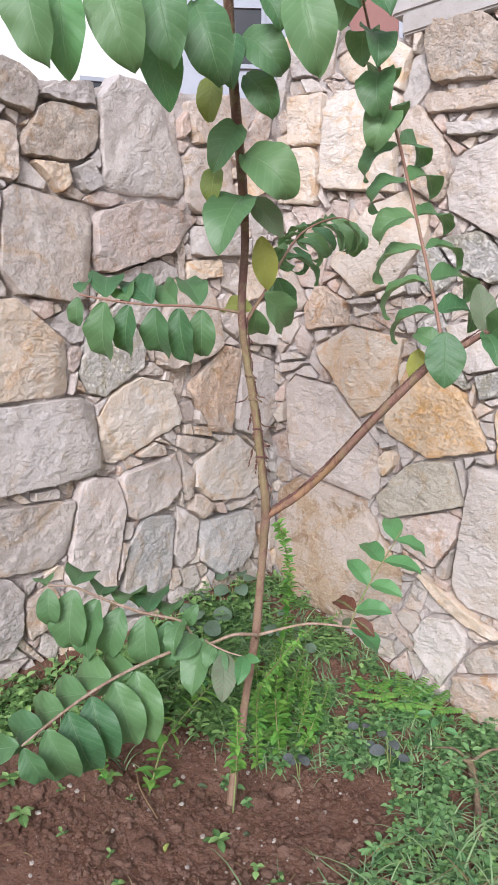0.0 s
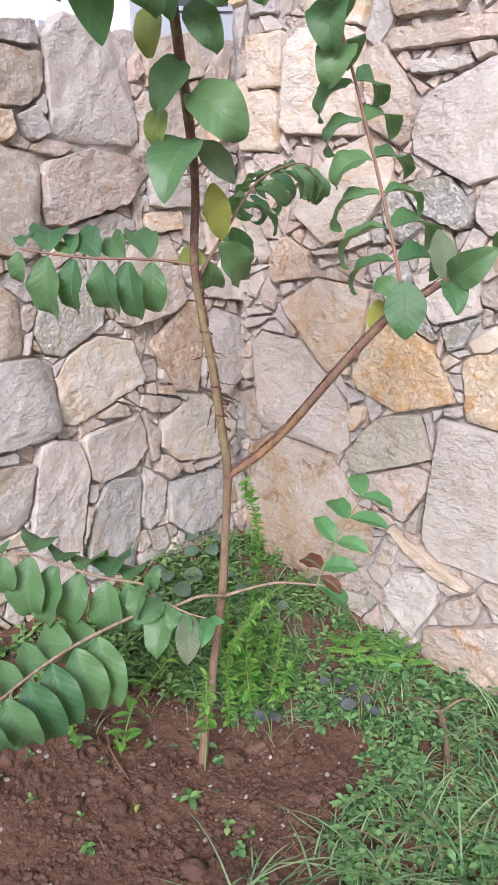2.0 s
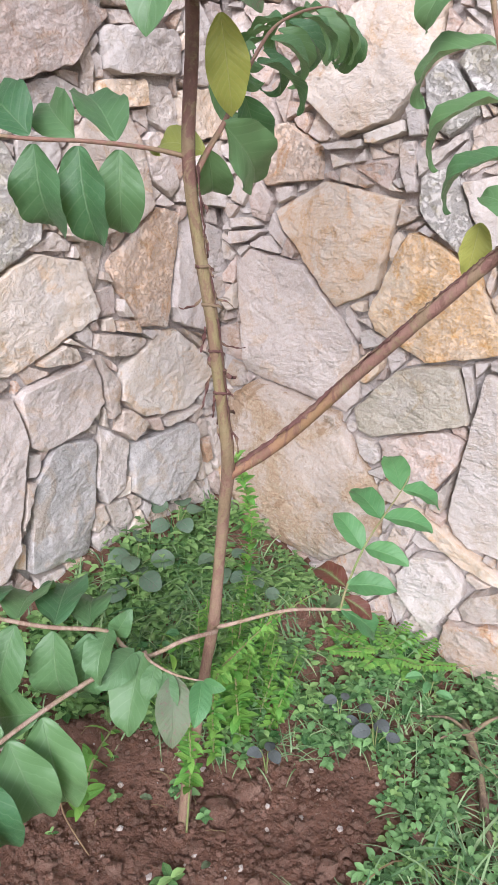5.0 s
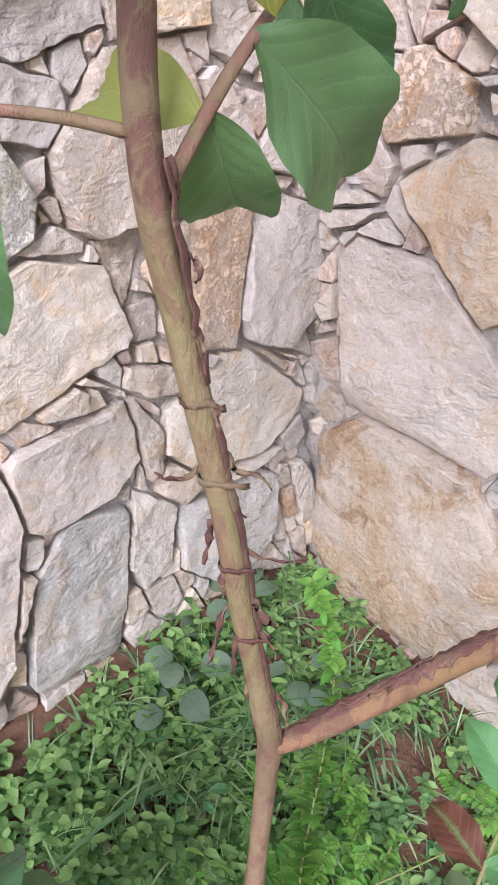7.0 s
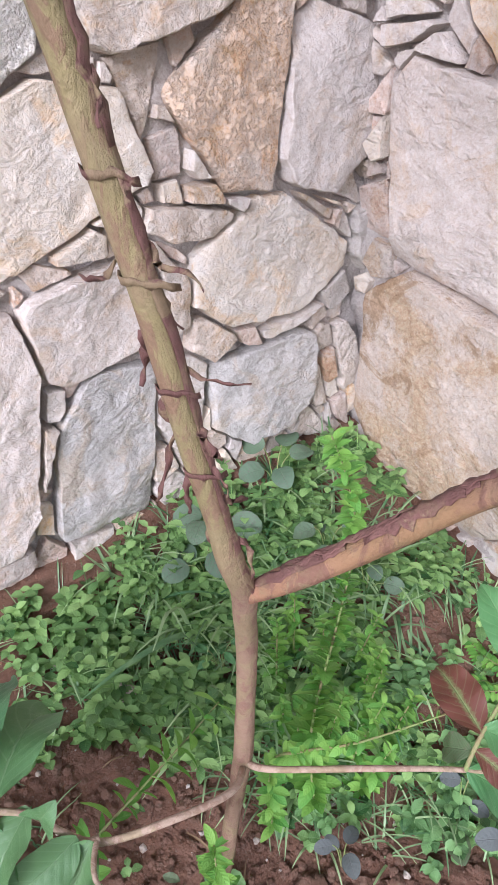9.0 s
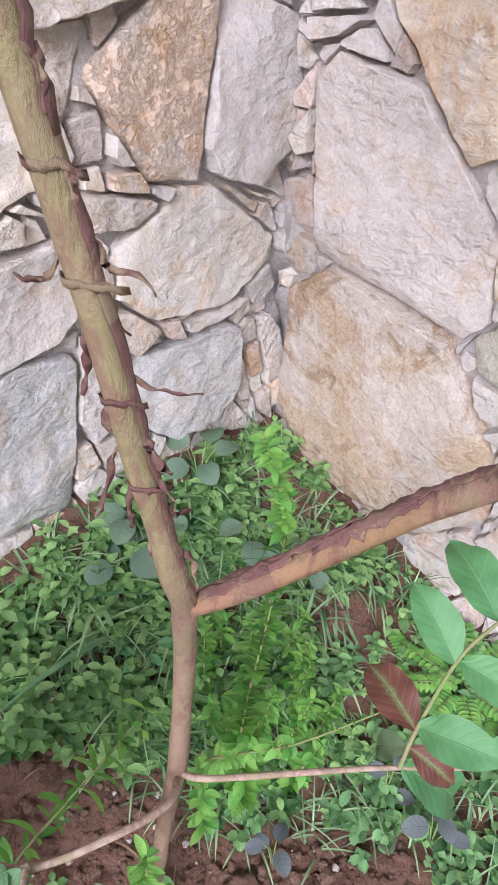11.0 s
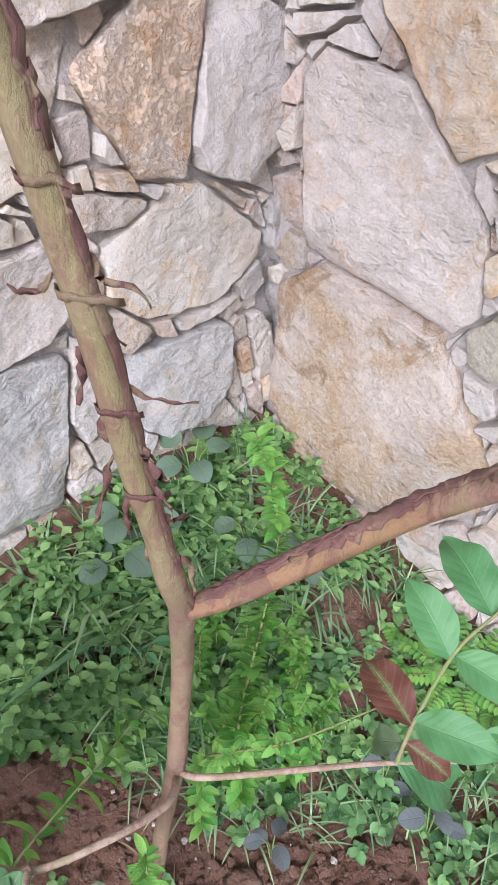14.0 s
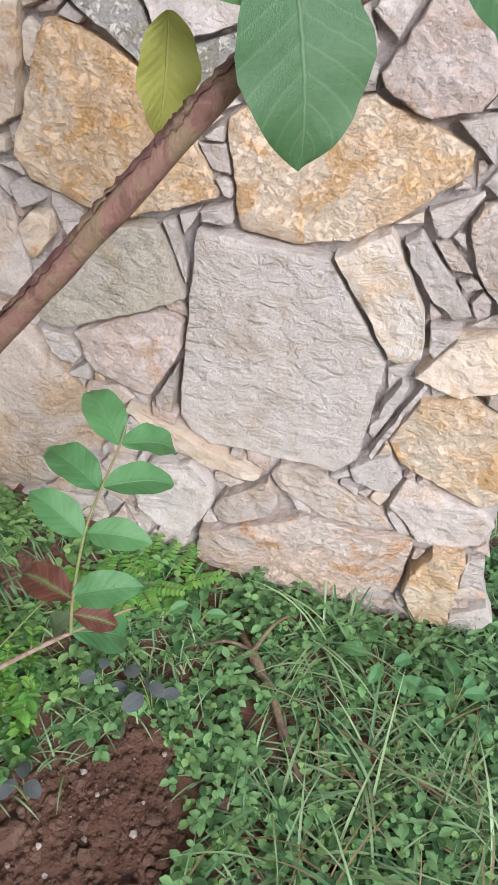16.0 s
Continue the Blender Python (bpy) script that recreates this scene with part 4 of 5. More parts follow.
LEAVES = leaf_set(LEAF, 9, width=0.54, droop=0.75, fold=0.35)
LEAVES_CURLED = leaf_set(LEAF, 8, width=0.6, droop=1.25, fold=0.3)
LEAVES_YOUNG = leaf_set(LEAF_YOUNG, 4, width=0.5, droop=0.6, fold=0.35)
LEAVES_BROAD = leaf_set(LEAF, 2, width=0.70, droop=0.4, fold=0.12)
LEAVES_STRIP = leaf_set(LEAF, 6, width=0.36, droop=1.35, fold=0.7)
LEAVES_PALE = leaf_set(LEAF_YELLOW, 2, width=0.62, droop=0.35, fold=0.2)
LEAVES_BRIGHT = leaf_set(LEAF_BRIGHT, 1, width=0.46, droop=0.45, fold=0.15)
LEAVES_YELLOW = leaf_set(LEAF_YELLOW, 2, width=0.5, droop=0.9, fold=0.3)
LEAVES_RED = leaf_set(LEAF_RED, 3, width=0.5, droop=0.6, fold=0.25)
LEAVES_TIRED = leaf_set(LEAF_TIRED, 3, width=0.52, droop=0.5, fold=0.2)
LEAVES_ROUND = leaf_set(LEAF_ROUND, 4, width=0.85, droop=0.4, fold=0.1, blunt=0.55, nu=8, nv=6)
LEAVES_PURPLE = leaf_set(LEAF_PURPLE, 3, width=0.75, droop=0.4, fold=0.1, blunt=0.55, nu=8, nv=6)


def put_leaf(parent, base, way, face, length, meshes, name="leaf", label=""):
    """One leaf at base (in the parent's coordinates), pointing along way, its upper side towards face."""
    y = Vector(way).normalized()
    f = Vector(face)
    z = (f - y * f.dot(y)).normalized() if (f - y * f.dot(y)).length > 1e-3 else y.orthogonal().normalized()
    x = y.cross(z)
    ob = new(name, rng.choice(meshes) if isinstance(meshes, list) else meshes)
    ob.parent = parent
    m = Matrix((x, y, z)).transposed().to_4x4()
    m.translation = base
    ob.matrix_local = m @ Matrix.Diagonal((length, length, length, 1))
    return tagged(ob, label)


def along(points, f):
    """The point at share f of a line's length."""
    pts = [Vector(p) for p in points]
    lengths = [(q - p).length for p, q in zip(pts, pts[1:])]
    d = f * sum(lengths)
    for p, q, n in zip(pts, pts[1:], lengths):
        if d <= n or q is pts[-1]:
            return p.lerp(q, min(d / n, 1.0)), (q - p).normalized()
        d -= n


def leafy_shoot(tree, name, points, radii, material, pairs, length, meshes, spread=(0, 0, 1), droop=0.3, first=0.12, last=0.97, lean=0.35, grow=0.0, label=""):
    """A twig with leaves in opposite pairs. spread: the side to which the leaves' upper faces look."""
    pts = local(tree, points)
    bm = bmesh.new()
    tube(bm, pts, radii, 8, 0.12, len(points), 5)
    twig = part(name, bm, material, tree, label)
    for k in range(pairs):
        f = first + (last - first) * k / max(1, pairs - 1)
        p, d = along(pts, f)
        face = Vector(spread)
        side = d.cross(face).normalized()
        size = length * (1 + grow * (f - 0.5)) * (0.62 if k == pairs - 1 else 1)
        for s in (-1, 1):
            way = side * s + d * (lean + rng.uniform(-0.15, 0.2)) + Vector((0, 0, -droop + rng.uniform(-0.15, 0.15)))
            put_leaf(twig, p + way.normalized() * 0.006, way, face + Vector((rng.uniform(-0.3, 0.3), rng.uniform(-0.3, 0.3), rng.uniform(-0.2, 0.3))), size * rng.uniform(0.85, 1.12), meshes)
    return twig


# ---- the young tree ----
BASE = (-1.125, 1.36, on_ground(-1.125, 1.36) - 0.02)
tree = thing("young_tree", "slender young tree with peeling bark and paired green leaves", "tree", BASE)
TRUNK = [BASE, (-1.118, 1.371, 0.27), (-1.108, 1.382, 0.36), (-1.098, 1.391, 0.47), (-1.078, 1.392, 0.58), (-1.055, 1.387, 0.685), (-1.0385, 1.384, 0.82), (-1.0243, 1.3765, 0.9), (-1.0113, 1.3668, 0.95), (-0.9978, 1.357, 1), (-0.985, 1.338, 1.05), (-0.9825, 1.325, 1.107), (-0.979, 1.31, 1.17), (-0.976, 1.295, 1.242), (-0.977, 1.281, 1.31), (-0.979, 1.268, 1.374), (-0.975, 1.248, 1.475), (-0.962, 1.245, 1.63), (-0.924, 1.193, 1.75), (-0.881, 1.131, 1.856), (-0.834, 1.068, 1.952), (-0.782, 1.009, 2.033), (-0.716, 0.945, 2.153)]
bm = bmesh.new()
tube(bm, local(tree, TRUNK), [0.0125, 0.0118, 0.0112, 0.0106, 0.0104, 0.0112, 0.01, 0.0102, 0.0106, 0.0112, 0.01, 0.0092, 0.0088, 0.0087, 0.0086, 0.0086, 0.0086, 0.0086, 0.0098, 0.0095, 0.009, 0.008, 0.006], 16, 0.12, 1.0)
trunk = part("trunk", bm, BARK, tree)
BRANCH = [(-1, 1.357, 0.99), (-0.972, 1.374, 1.017), (-0.938, 1.405, 1.047), (-0.88, 1.437, 1.111), (-0.832, 1.443, 1.163), (-0.755, 1.432, 1.237), (-0.69, 1.43, 1.3), (-0.634, 1.4356, 1.355), (-0.6, 1.443, 1.383), (-0.561, 1.452, 1.404), (-0.52, 1.46, 1.429), (-0.429, 1.475, 1.48)]
bm = bmesh.new()
tube(bm, local(tree, BRANCH), [0.0075, 0.0108, 0.01, 0.0097, 0.0095, 0.009, 0.009, 0.0085, 0.008, 0.0075, 0.006, 0.004], 14, 0.14, 2.0)
branch = part("branch", bm, BARK_BRANCH, tree, "side branch with rusty peeling bark")


def peel(parent, base, ways, width, turn):
    """A strip of bark coming away: a thin curling ribbon."""
    bm = bmesh.new()
    rows = []
    p = Vector(base)
    n = len(ways)
    for i, w in enumerate(ways):
        w = Vector(w)
        side = w.cross(Vector((math.cos(turn + i * 0.7), math.sin(turn + i * 0.7), 0.3))).normalized()
        k = width * (1 - 0.75 * (i / n) ** 2) * rng.uniform(0.75, 1.2)
        thick = w.cross(side).normalized() * 0.0003
        rows.append([bm.verts.new(p + side * k / 2 + thick), bm.verts.new(p - side * k / 2 + thick), bm.verts.new(p - side * k / 2 - thick), bm.verts.new(p + side * k / 2 - thick)])
        p = p + w
    for a, c in zip(rows, rows[1:]):
        for k in range(4):
            bm.faces.new((a[k], a[(k + 1) % 4], c[(k + 1) % 4], c[k]))
    bm.faces.new(rows[0][::-1])
    bm.faces.new(rows[-1])
    return part("bark_strip", bm, BARK_PEEL, parent)


def shred(parent, line, f, out, length, width, bend=0.0):
    """Bark strip at share f of the line, leaving the stem towards out."""
    p, d = along(line, f)
    o = Vector(out).normalized()
    ways, w = [], (o * 0.6 - d * 0.8)
    for i in range(11):
        w = (w + Vector((rng.uniform(-0.5, 0.5), rng.uniform(-0.5, 0.5), rng.uniform(-0.45, 0.35) + 0.5 * bend))).normalized()
        ways.append(w * (length / 9))
    peel(parent, p + o * 0.0085, ways, width * 0.6, rng.uniform(0, 6))


tl, bl = local(tree, TRUNK), local(tree, BRANCH)
CAMERA_SIDE, ACROSS = Vector((0.62, -0.75, 0.1)), Vector((0.77, 0.63, 0.0))
for f, side, length, width, bend in (
    (0.56, 1.0, 0.03, 0.006, 0.0), (0.54, -1.0, 0.075, 0.005, 0.35), (0.545, 1.0, 0.06, 0.006, 0.3), (0.53, 0.9, 0.05, 0.004, -0.2), (0.52, -0.8, 0.05, 0.009, -0.5),
    (0.51, 1.0, 0.07, 0.004, -0.1), (0.50, -1.0, 0.08, 0.007, -0.6), (0.49, 1.0, 0.05, 0.01, 0.2), (0.485, -0.9, 0.07, 0.008, -0.7), (0.475, 1.0, 0.045, 0.006, 0.1),
    (0.47, -1.0, 0.06, 0.007, -0.4), (0.46, 0.8, 0.05, 0.008, -0.3), (0.45, -0.7, 0.055, 0.006, -0.6), (0.44, 1.0, 0.05, 0.007, -0.4), (0.60, 1.0, 0.04, 0.007, -0.1),
    (0.62, 0.9, 0.05, 0.007, -0.2), (0.58, 1.0, 0.045, 0.006, 0.0),
):
    shred(trunk, tl, f, ACROSS * side + CAMERA_SIDE * rng.uniform(-0.3, 0.4), length * rng.uniform(0.45, 0.8), width * 1.35, bend)


def bark_band(line, f, tail):
    """A strip of bark that has slipped and lies across the stem, one end free."""
    p, d = along(line, f)
    bm = bmesh.new()
    rows = []
    for i in range(12):
        a = -1.9 + 3.6 * i / 11
        o = (CAMERA_SIDE * math.cos(a) + ACROSS * math.sin(a)).normalized()
        q = p + o * (0.0102 + max(0, i - 8) * tail) + d * (0.004 * noise.noise((i * 0.7, f * 90, 0)) - 0.0015 * max(0, i - 8))
        k = 0.0022 * (1 + 0.6 * noise.noise((i * 0.8, f * 50, 4)))
        rows.append([bm.verts.new(q + d * k + o * 0.0005), bm.verts.new(q - d * k + o * 0.0005), bm.verts.new(q - d * k), bm.verts.new(q + d * k)])
    for a, c in zip(rows, rows[1:]):
        for k in range(4):
            bm.faces.new((a[k], a[(k + 1) % 4], c[(k + 1) % 4], c[k]))
    bm.faces.new(rows[0][::-1])
    bm.faces.new(rows[-1])
    return part("bark_strip", bm, BARK_PEEL, trunk)


for f, tail in ((0.472, 0.002), (0.503, 0.001), (0.535, 0.003), (0.56, 0.0015)):
    bark_band(tl, f, tail)


def clinging_strip(parent, line, f0, f1, out, width, radius):
    """A long flake of darker bark still lying on the stem."""
    bm = bmesh.new()
    rows, n = [], 14
    for i in range(n + 1):
        p, d = along(line, f0 + (f1 - f0) * i / n)
        o = (Vector(out) - d * Vector(out).dot(d)).normalized()
        s = d.cross(o).normalized()
        k = width * (0.35 + 0.65 * math.sin(math.pi * (0.08 + 0.84 * i / n))) * (1 + 0.9 * noise.noise((i * 0.9, f0 * 50, 1)))
        shift = s * (0.003 * noise.noise((i * 0.6, f1 * 40, 2)))
        rise = radius + 0.0012 + 0.004 * abs(noise.noise((i * 1.3, f0 * 30, 3)))
        rows.append([bm.verts.new(p + shift + (o * math.cos(a) + s * math.sin(a)) * rise) for a in (-k / radius / 2, -k / radius / 4, 0, k / radius / 4, k / radius / 2)])
    for a, c in zip(rows, rows[1:]):
        for k in range(4):
            bm.faces.new((a[k], a[k + 1], c[k + 1], c[k]))
    ob = part("bark_flake", bm, BARK_PEEL, parent)
    solid = ob.modifiers.new("thickness", "SOLIDIFY")
    solid.thickness = 0.0009
    return ob


for f0, f1, k in ((0.565, 0.62, 0.9), (0.47, 0.56, 0.9), (0.40, 0.47, 0.8)):
    clinging_strip(trunk, tl, f0, f1, ACROSS * k + CAMERA_SIDE * 0.35, 0.006, 0.0090)
for k in range(24):
    f0 = 0.03 + 0.8 * k / 24
    upper = Vector((-0.35 + rng.uniform(-0.3, 0.2), -0.1 + rng.uniform(-0.3, 0.3), 0.8)) + CAMERA_SIDE * rng.uniform(-0.1, 0.6)
    clinging_strip(branch, bl, f0, f0 + rng.uniform(0.04, 0.13), upper, rng.uniform(0.004, 0.013), 0.0106 - 0.0028 * f0)

# upper twigs and leaves
TOWARDS = Vector((0.64, -0.74, 0.3))
leafy_shoot(tree, "twig", [(-0.978, 1.243, 1.472), (-1.005, 1.211, 1.48), (-1.03, 1.135, 1.485), (-1.066, 1.063, 1.486), (-1.111, 0.996, 1.495), (-1.144, 0.95, 1.505)], [0.0034, 0.003, 0.0027, 0.0024, 0.002, 0.0015], TWIG, 6, 0.125, LEAVES, TOWARDS, 0.6, 0.25, 1.0, 0.15)
back_twig = leafy_shoot(tree, "twig", [(-0.983, 1.262, 1.44), (-0.978, 1.29, 1.48), (-0.974, 1.318, 1.514), (-1.02, 1.405, 1.56), (-1.075, 1.527, 1.634), (-1.115, 1.64, 1.695), (-1.124, 1.757, 1.738), (-1.124, 1.837, 1.75), (-1.113, 1.898, 1.725)], [0.0045, 0.004, 0.0036, 0.0032, 0.003, 0.0027, 0.0024, 0.002, 0.0015], TWIG, 10, 0.115, LEAVES_STRIP, TOWARDS * 0.6 + Vector((0, 0, 0.7)), 0.25, 0.42, 1.0, 0.3)
leafy_shoot(tree, "shoot", [(-0.603, 1.451, 1.382), (-0.623, 1.459, 1.463), (-0.688, 1.496, 1.628), (-0.726, 1.446, 1.841), (-0.732, 1.364, 1.981), (-0.722, 1.285, 2.091), (-0.709, 1.215, 2.182)], [0.0045, 0.004, 0.0037, 0.0034, 0.003, 0.0026, 0.002], TWIG, 12, 0.135, LEAVES_CURLED, TOWARDS * 0.55 + Vector((0, 0, 0.85)), -0.1, 0.10, 0.99, 0.15)
top_twig = leafy_shoot(tree, "twig", [(-0.828, 1.062, 1.961), (-0.799, 0.933, 1.969), (-0.799, 0.841, 1.961), (-0.8, 0.742, 1.943), (-0.833, 0.666, 1.925)], [0.0045, 0.004, 0.0035, 0.003, 0.002], TWIG, 0, 0.16, LEAVES, TOWARDS)
leafy_shoot(tree, "twig", [(-0.758, 0.983, 2.073), (-0.73, 1.024, 2.112), (-0.683, 1.067, 2.132), (-0.626, 1.119, 2.131)], [0.004, 0.0035, 0.003, 0.002], TWIG, 3, 0.12, LEAVES, TOWARDS, 1.0, 0.4, 1.0, 0.1)

VIEW = Vector((0.64, -0.74, 0.2))
SIDE = Vector((0.76, 0.64, 0.0))


def hang_leaves(parent, rows, face=VIEW):
    """Leaves given by the foot of the stalk and the tip of the blade; the blade's own arch is turned so that it ends there."""
    for x, y, z, x1, y1, z1, meshes in rows:
        me = rng.choice(meshes)
        end = me.vertices[len(me.vertices) - 1].co
        arch = math.atan2(-end.z, end.y)
        way = Vector((x1 - x, y1 - y, z1 - z))
        along_way = way.normalized()
        f = face + Vector((rng.uniform(-0.2, 0.2), rng.uniform(-0.2, 0.2), rng.uniform(0, 0.25)))
        out = (f - along_way * f.dot(along_way)).normalized()
        put_leaf(parent, Vector((x, y, z)) - tree.location, along_way * math.cos(arch) + out * math.sin(arch), out * math.cos(arch) - along_way * math.sin(arch), way.length / math.hypot(end.y, end.z), me)


hang_leaves(trunk, (
    (-0.891, 1.151, 1.827, -0.915, 1.104, 1.73, LEAVES),
    (-0.92, 1.197, 1.701, -0.89, 1.092, 1.574, LEAVES),
    (-0.901, 1.174, 1.773, -0.839, 1.226, 1.687, LEAVES_CURLED),
    (-0.945, 1.276, 1.632, -0.965, 1.325, 1.522, LEAVES_BRIGHT),
    (-0.925, 1.215, 1.701, -0.881, 1.27, 1.623, LEAVES_TIRED),
    (-0.95, 1.149, 1.753, -0.952, 1.14, 1.677, LEAVES_YELLOW),
    (-0.859, 1.135, 1.899, -0.815, 1.165, 1.819, LEAVES),
    (-0.829, 1.094, 1.947, -0.778, 1.144, 1.881, LEAVES_CURLED),
    (-0.712, 1.105, 2.003, -0.693, 1.137, 1.861, LEAVES),
    (-0.701, 1.136, 2.014, -0.649, 1.195, 1.973, LEAVES),
    (-0.823, 1.073, 1.944, -0.835, 1.076, 1.855, LEAVES),
    (-0.881, 1.075, 1.889, -0.897, 1.078, 1.811, LEAVES_YELLOW),
    (-0.774, 1.084, 2.002, -0.752, 1.11, 1.937, LEAVES),
))
hang_leaves(top_twig, (
    (-0.861, 0.686, 1.934, -0.852, 0.716, 1.804, LEAVES),
    (-0.856, 0.735, 1.934, -0.857, 0.753, 1.795, LEAVES_YOUNG),
    (-0.828, 0.798, 1.954, -0.811, 0.839, 1.817, LEAVES),
    (-0.798, 0.861, 1.966, -0.787, 0.892, 1.832, LEAVES),
    (-0.843, 0.891, 1.92, -0.834, 0.926, 1.785, LEAVES_YOUNG),
    (-0.814, 0.965, 1.959, -0.795, 1.006, 1.832, LEAVES),
))
hang_leaves(back_twig, (
    (-0.972, 1.315, 1.514, -1.018, 1.43, 1.442, LEAVES),
    (-0.978, 1.29, 1.482, -1.03, 1.358, 1.432, LEAVES),
    (-0.98, 1.288, 1.478, -1.06, 1.285, 1.475, LEAVES_YELLOW),
    (-0.994, 1.39, 1.555, -1.02, 1.46, 1.48, LEAVES),
))
hang_leaves(branch, (
    (-0.592, 1.432, 1.43, -0.583, 1.425, 1.318, LEAVES_BROAD),
    (-0.673, 1.478, 1.395, -0.687, 1.480, 1.322, LEAVES_PALE),
    (-0.60, 1.44, 1.40, -0.665, 1.445, 1.425, LEAVES),
    (-0.52, 1.46, 1.429, -0.545, 1.47, 1.526, LEAVES_TIRED),
    (-0.52, 1.46, 1.429, -0.476, 1.42, 1.366, LEAVES),
    (-0.51, 1.46, 1.429, -0.412, 1.44, 1.483, LEAVES),
    (-0.429, 1.475, 1.48, -0.369, 1.455, 1.53, LEAVES),
))

# low twigs
low_twig = leafy_shoot(tree, "twig", [(-1.053, 1.385, 0.66), (-1.022, 1.345, 0.691), (-1.027, 1.271, 0.713), (-1.057, 1.213, 0.701), (-1.077, 1.184, 0.728), (-1.092, 1.161, 0.765), (-1.135, 1.079, 0.799), (-1.176, 1.001, 0.844), (-1.201, 0.946, 0.879), (-1.217, 0.895, 0.891)], [0.0042, 0.0042, 0.004, 0.0038, 0.0034, 0.0032, 0.0035, 0.003, 0.0025, 0.002], TWIG, 6, 0.15, LEAVES, TOWARDS + Vector((0, 0, 0.6)), 0.6, 0.52, 1.0, 0.15)
leafy_shoot(tree, "twig", [(-1.057, 1.213, 0.709), (-1.08, 1.103, 0.706), (-1.089, 0.961, 0.695), (-1.092, 0.85, 0.671), (-1.074, 0.737, 0.65)], [0.0045, 0.004, 0.0035, 0.003, 0.002], TWIG, 6, 0.165, LEAVES, TOWARDS + Vector((0, 0, 0.5)), 0.75, 0.4, 1.0, 0.15)
hang_leaves(low_twig, (
    (-1.057, 1.205, 0.714, -1.027, 1.135, 0.611, LEAVES),
    (-1.066, 1.195, 0.719, -1.074, 1.114, 0.691, LEAVES),
    (-1.093, 1.168, 0.765, -1.061, 1.114, 0.701, LEAVES),
    (-1.085, 1.174, 0.754, -1.056, 1.186, 0.808, LEAVES),
))
side_twig = leafy_shoot(tree, "twig", [(-1.059, 1.211, 0.709), (-1.021, 1.191, 0.719), (-0.976, 1.198, 0.712), (-0.94, 1.222, 0.702)], [0.003, 0.0025, 0.002, 0.0015], TWIG, 0, 0.1, LEAVES, TOWARDS)
hang_leaves(side_twig, (
    (-0.983, 1.2, 0.708, -0.948, 1.153, 0.617, LEAVES_TIRED),
    (-0.996, 1.195, 0.71, -0.965, 1.178, 0.661, LEAVES),
    (-0.942, 1.219, 0.704, -0.911, 1.164, 0.667, LEAVES_YOUNG),
    (-0.94, 1.222, 0.702, -0.898, 1.226, 0.705, LEAVES_YOUNG),
    (-1.016, 1.193, 0.717, -1.004, 1.156, 0.676, LEAVES),
))

right_twig = leafy_shoot(tree, "twig", [(-1.055, 1.387, 0.664), (-1.02, 1.397, 0.682), (-0.95, 1.4635, 0.703), (-0.9, 1.5395, 0.687), (-0.86, 1.596, 0.671), (-0.83, 1.64, 0.655)], [0.0042, 0.0038, 0.0034, 0.003, 0.0024, 0.0014], TWIG, 0, 0.1, LEAVES, TOWARDS)
young_shoot = leafy_shoot(tree, "shoot", [(-0.886, 1.558, 0.682), (-0.892, 1.59, 0.715), (-0.896, 1.658, 0.768), (-0.875, 1.688, 0.828), (-0.85, 1.711, 0.887), (-0.842, 1.722, 0.915)], [0.0028, 0.0025, 0.0022, 0.0019, 0.0015, 0.001], STEM, 0, 0.1, LEAVES_YOUNG, TOWARDS)
ABOVE = Vector((0.3, -0.35, 1.0))
hang_leaves(young_shoot, (
    (-0.896, 1.655, 0.766, -0.98, 1.679, 0.812, LEAVES_YOUNG),
    (-0.893, 1.660, 0.768, -0.805, 1.672, 0.752, LEAVES_YOUNG),
    (-0.877, 1.688, 0.825, -0.975, 1.735, 0.845, LEAVES_YOUNG),
    (-0.873, 1.690, 0.828, -0.795, 1.75, 0.795, LEAVES_YOUNG),
    (-0.851, 1.711, 0.886, -0.918, 1.785, 0.918, LEAVES_YOUNG),
    (-0.848, 1.712, 0.888, -0.795, 1.778, 0.835, LEAVES_YOUNG),
    (-0.892, 1.588, 0.714, -0.985, 1.625, 0.706, LEAVES_RED),
    (-0.888, 1.575, 0.700, -0.842, 1.602, 0.655, LEAVES_RED),
    (-0.893, 1.592, 0.716, -0.80, 1.62, 0.725, LEAVES_YOUNG),
    (-0.885, 1.560, 0.684, -0.84, 1.625, 0.60, LEAVES_YOUNG),
    (-0.892, 1.575, 0.695, -0.93, 1.585, 0.645, LEAVES_TIRED),
), ABOVE)


# ---- weeds and grass ----
def small_leaf(p, way, face, length, width, droop=0.4, nu=3):
    """A little leaf for the joined weeds: pointed at both ends, folded at the middle."""
    y = way.normalized()
    z = face - y * face.dot(y)
    z = z.normalized() if z.length > 1e-4 else y.orthogonal().normalized()
    x = y.cross(z)
    vs, us, fs = [], [], []
    for i in range(nu + 1):
        s = i / nu
        w = width * 0.5 * (math.sin(math.pi * (0.05 + 0.93 * s ** 1.1)) ** 0.68)
        c = p + y * (length * s) - z * (droop * length * s * s)
        for t in (-1, 0, 1):
            q = c + x * (w * t) + z * (abs(t) * w * 0.3)
            vs.append((q.x, q.y, q.z))
            us.append((0.5 + 0.5 * t, s))
    for i in range(nu):
        for j in range(2):
            a = i * 3 + j
            fs.append((a, a + 1, a + 4, a + 3))
    return vs, fs, us


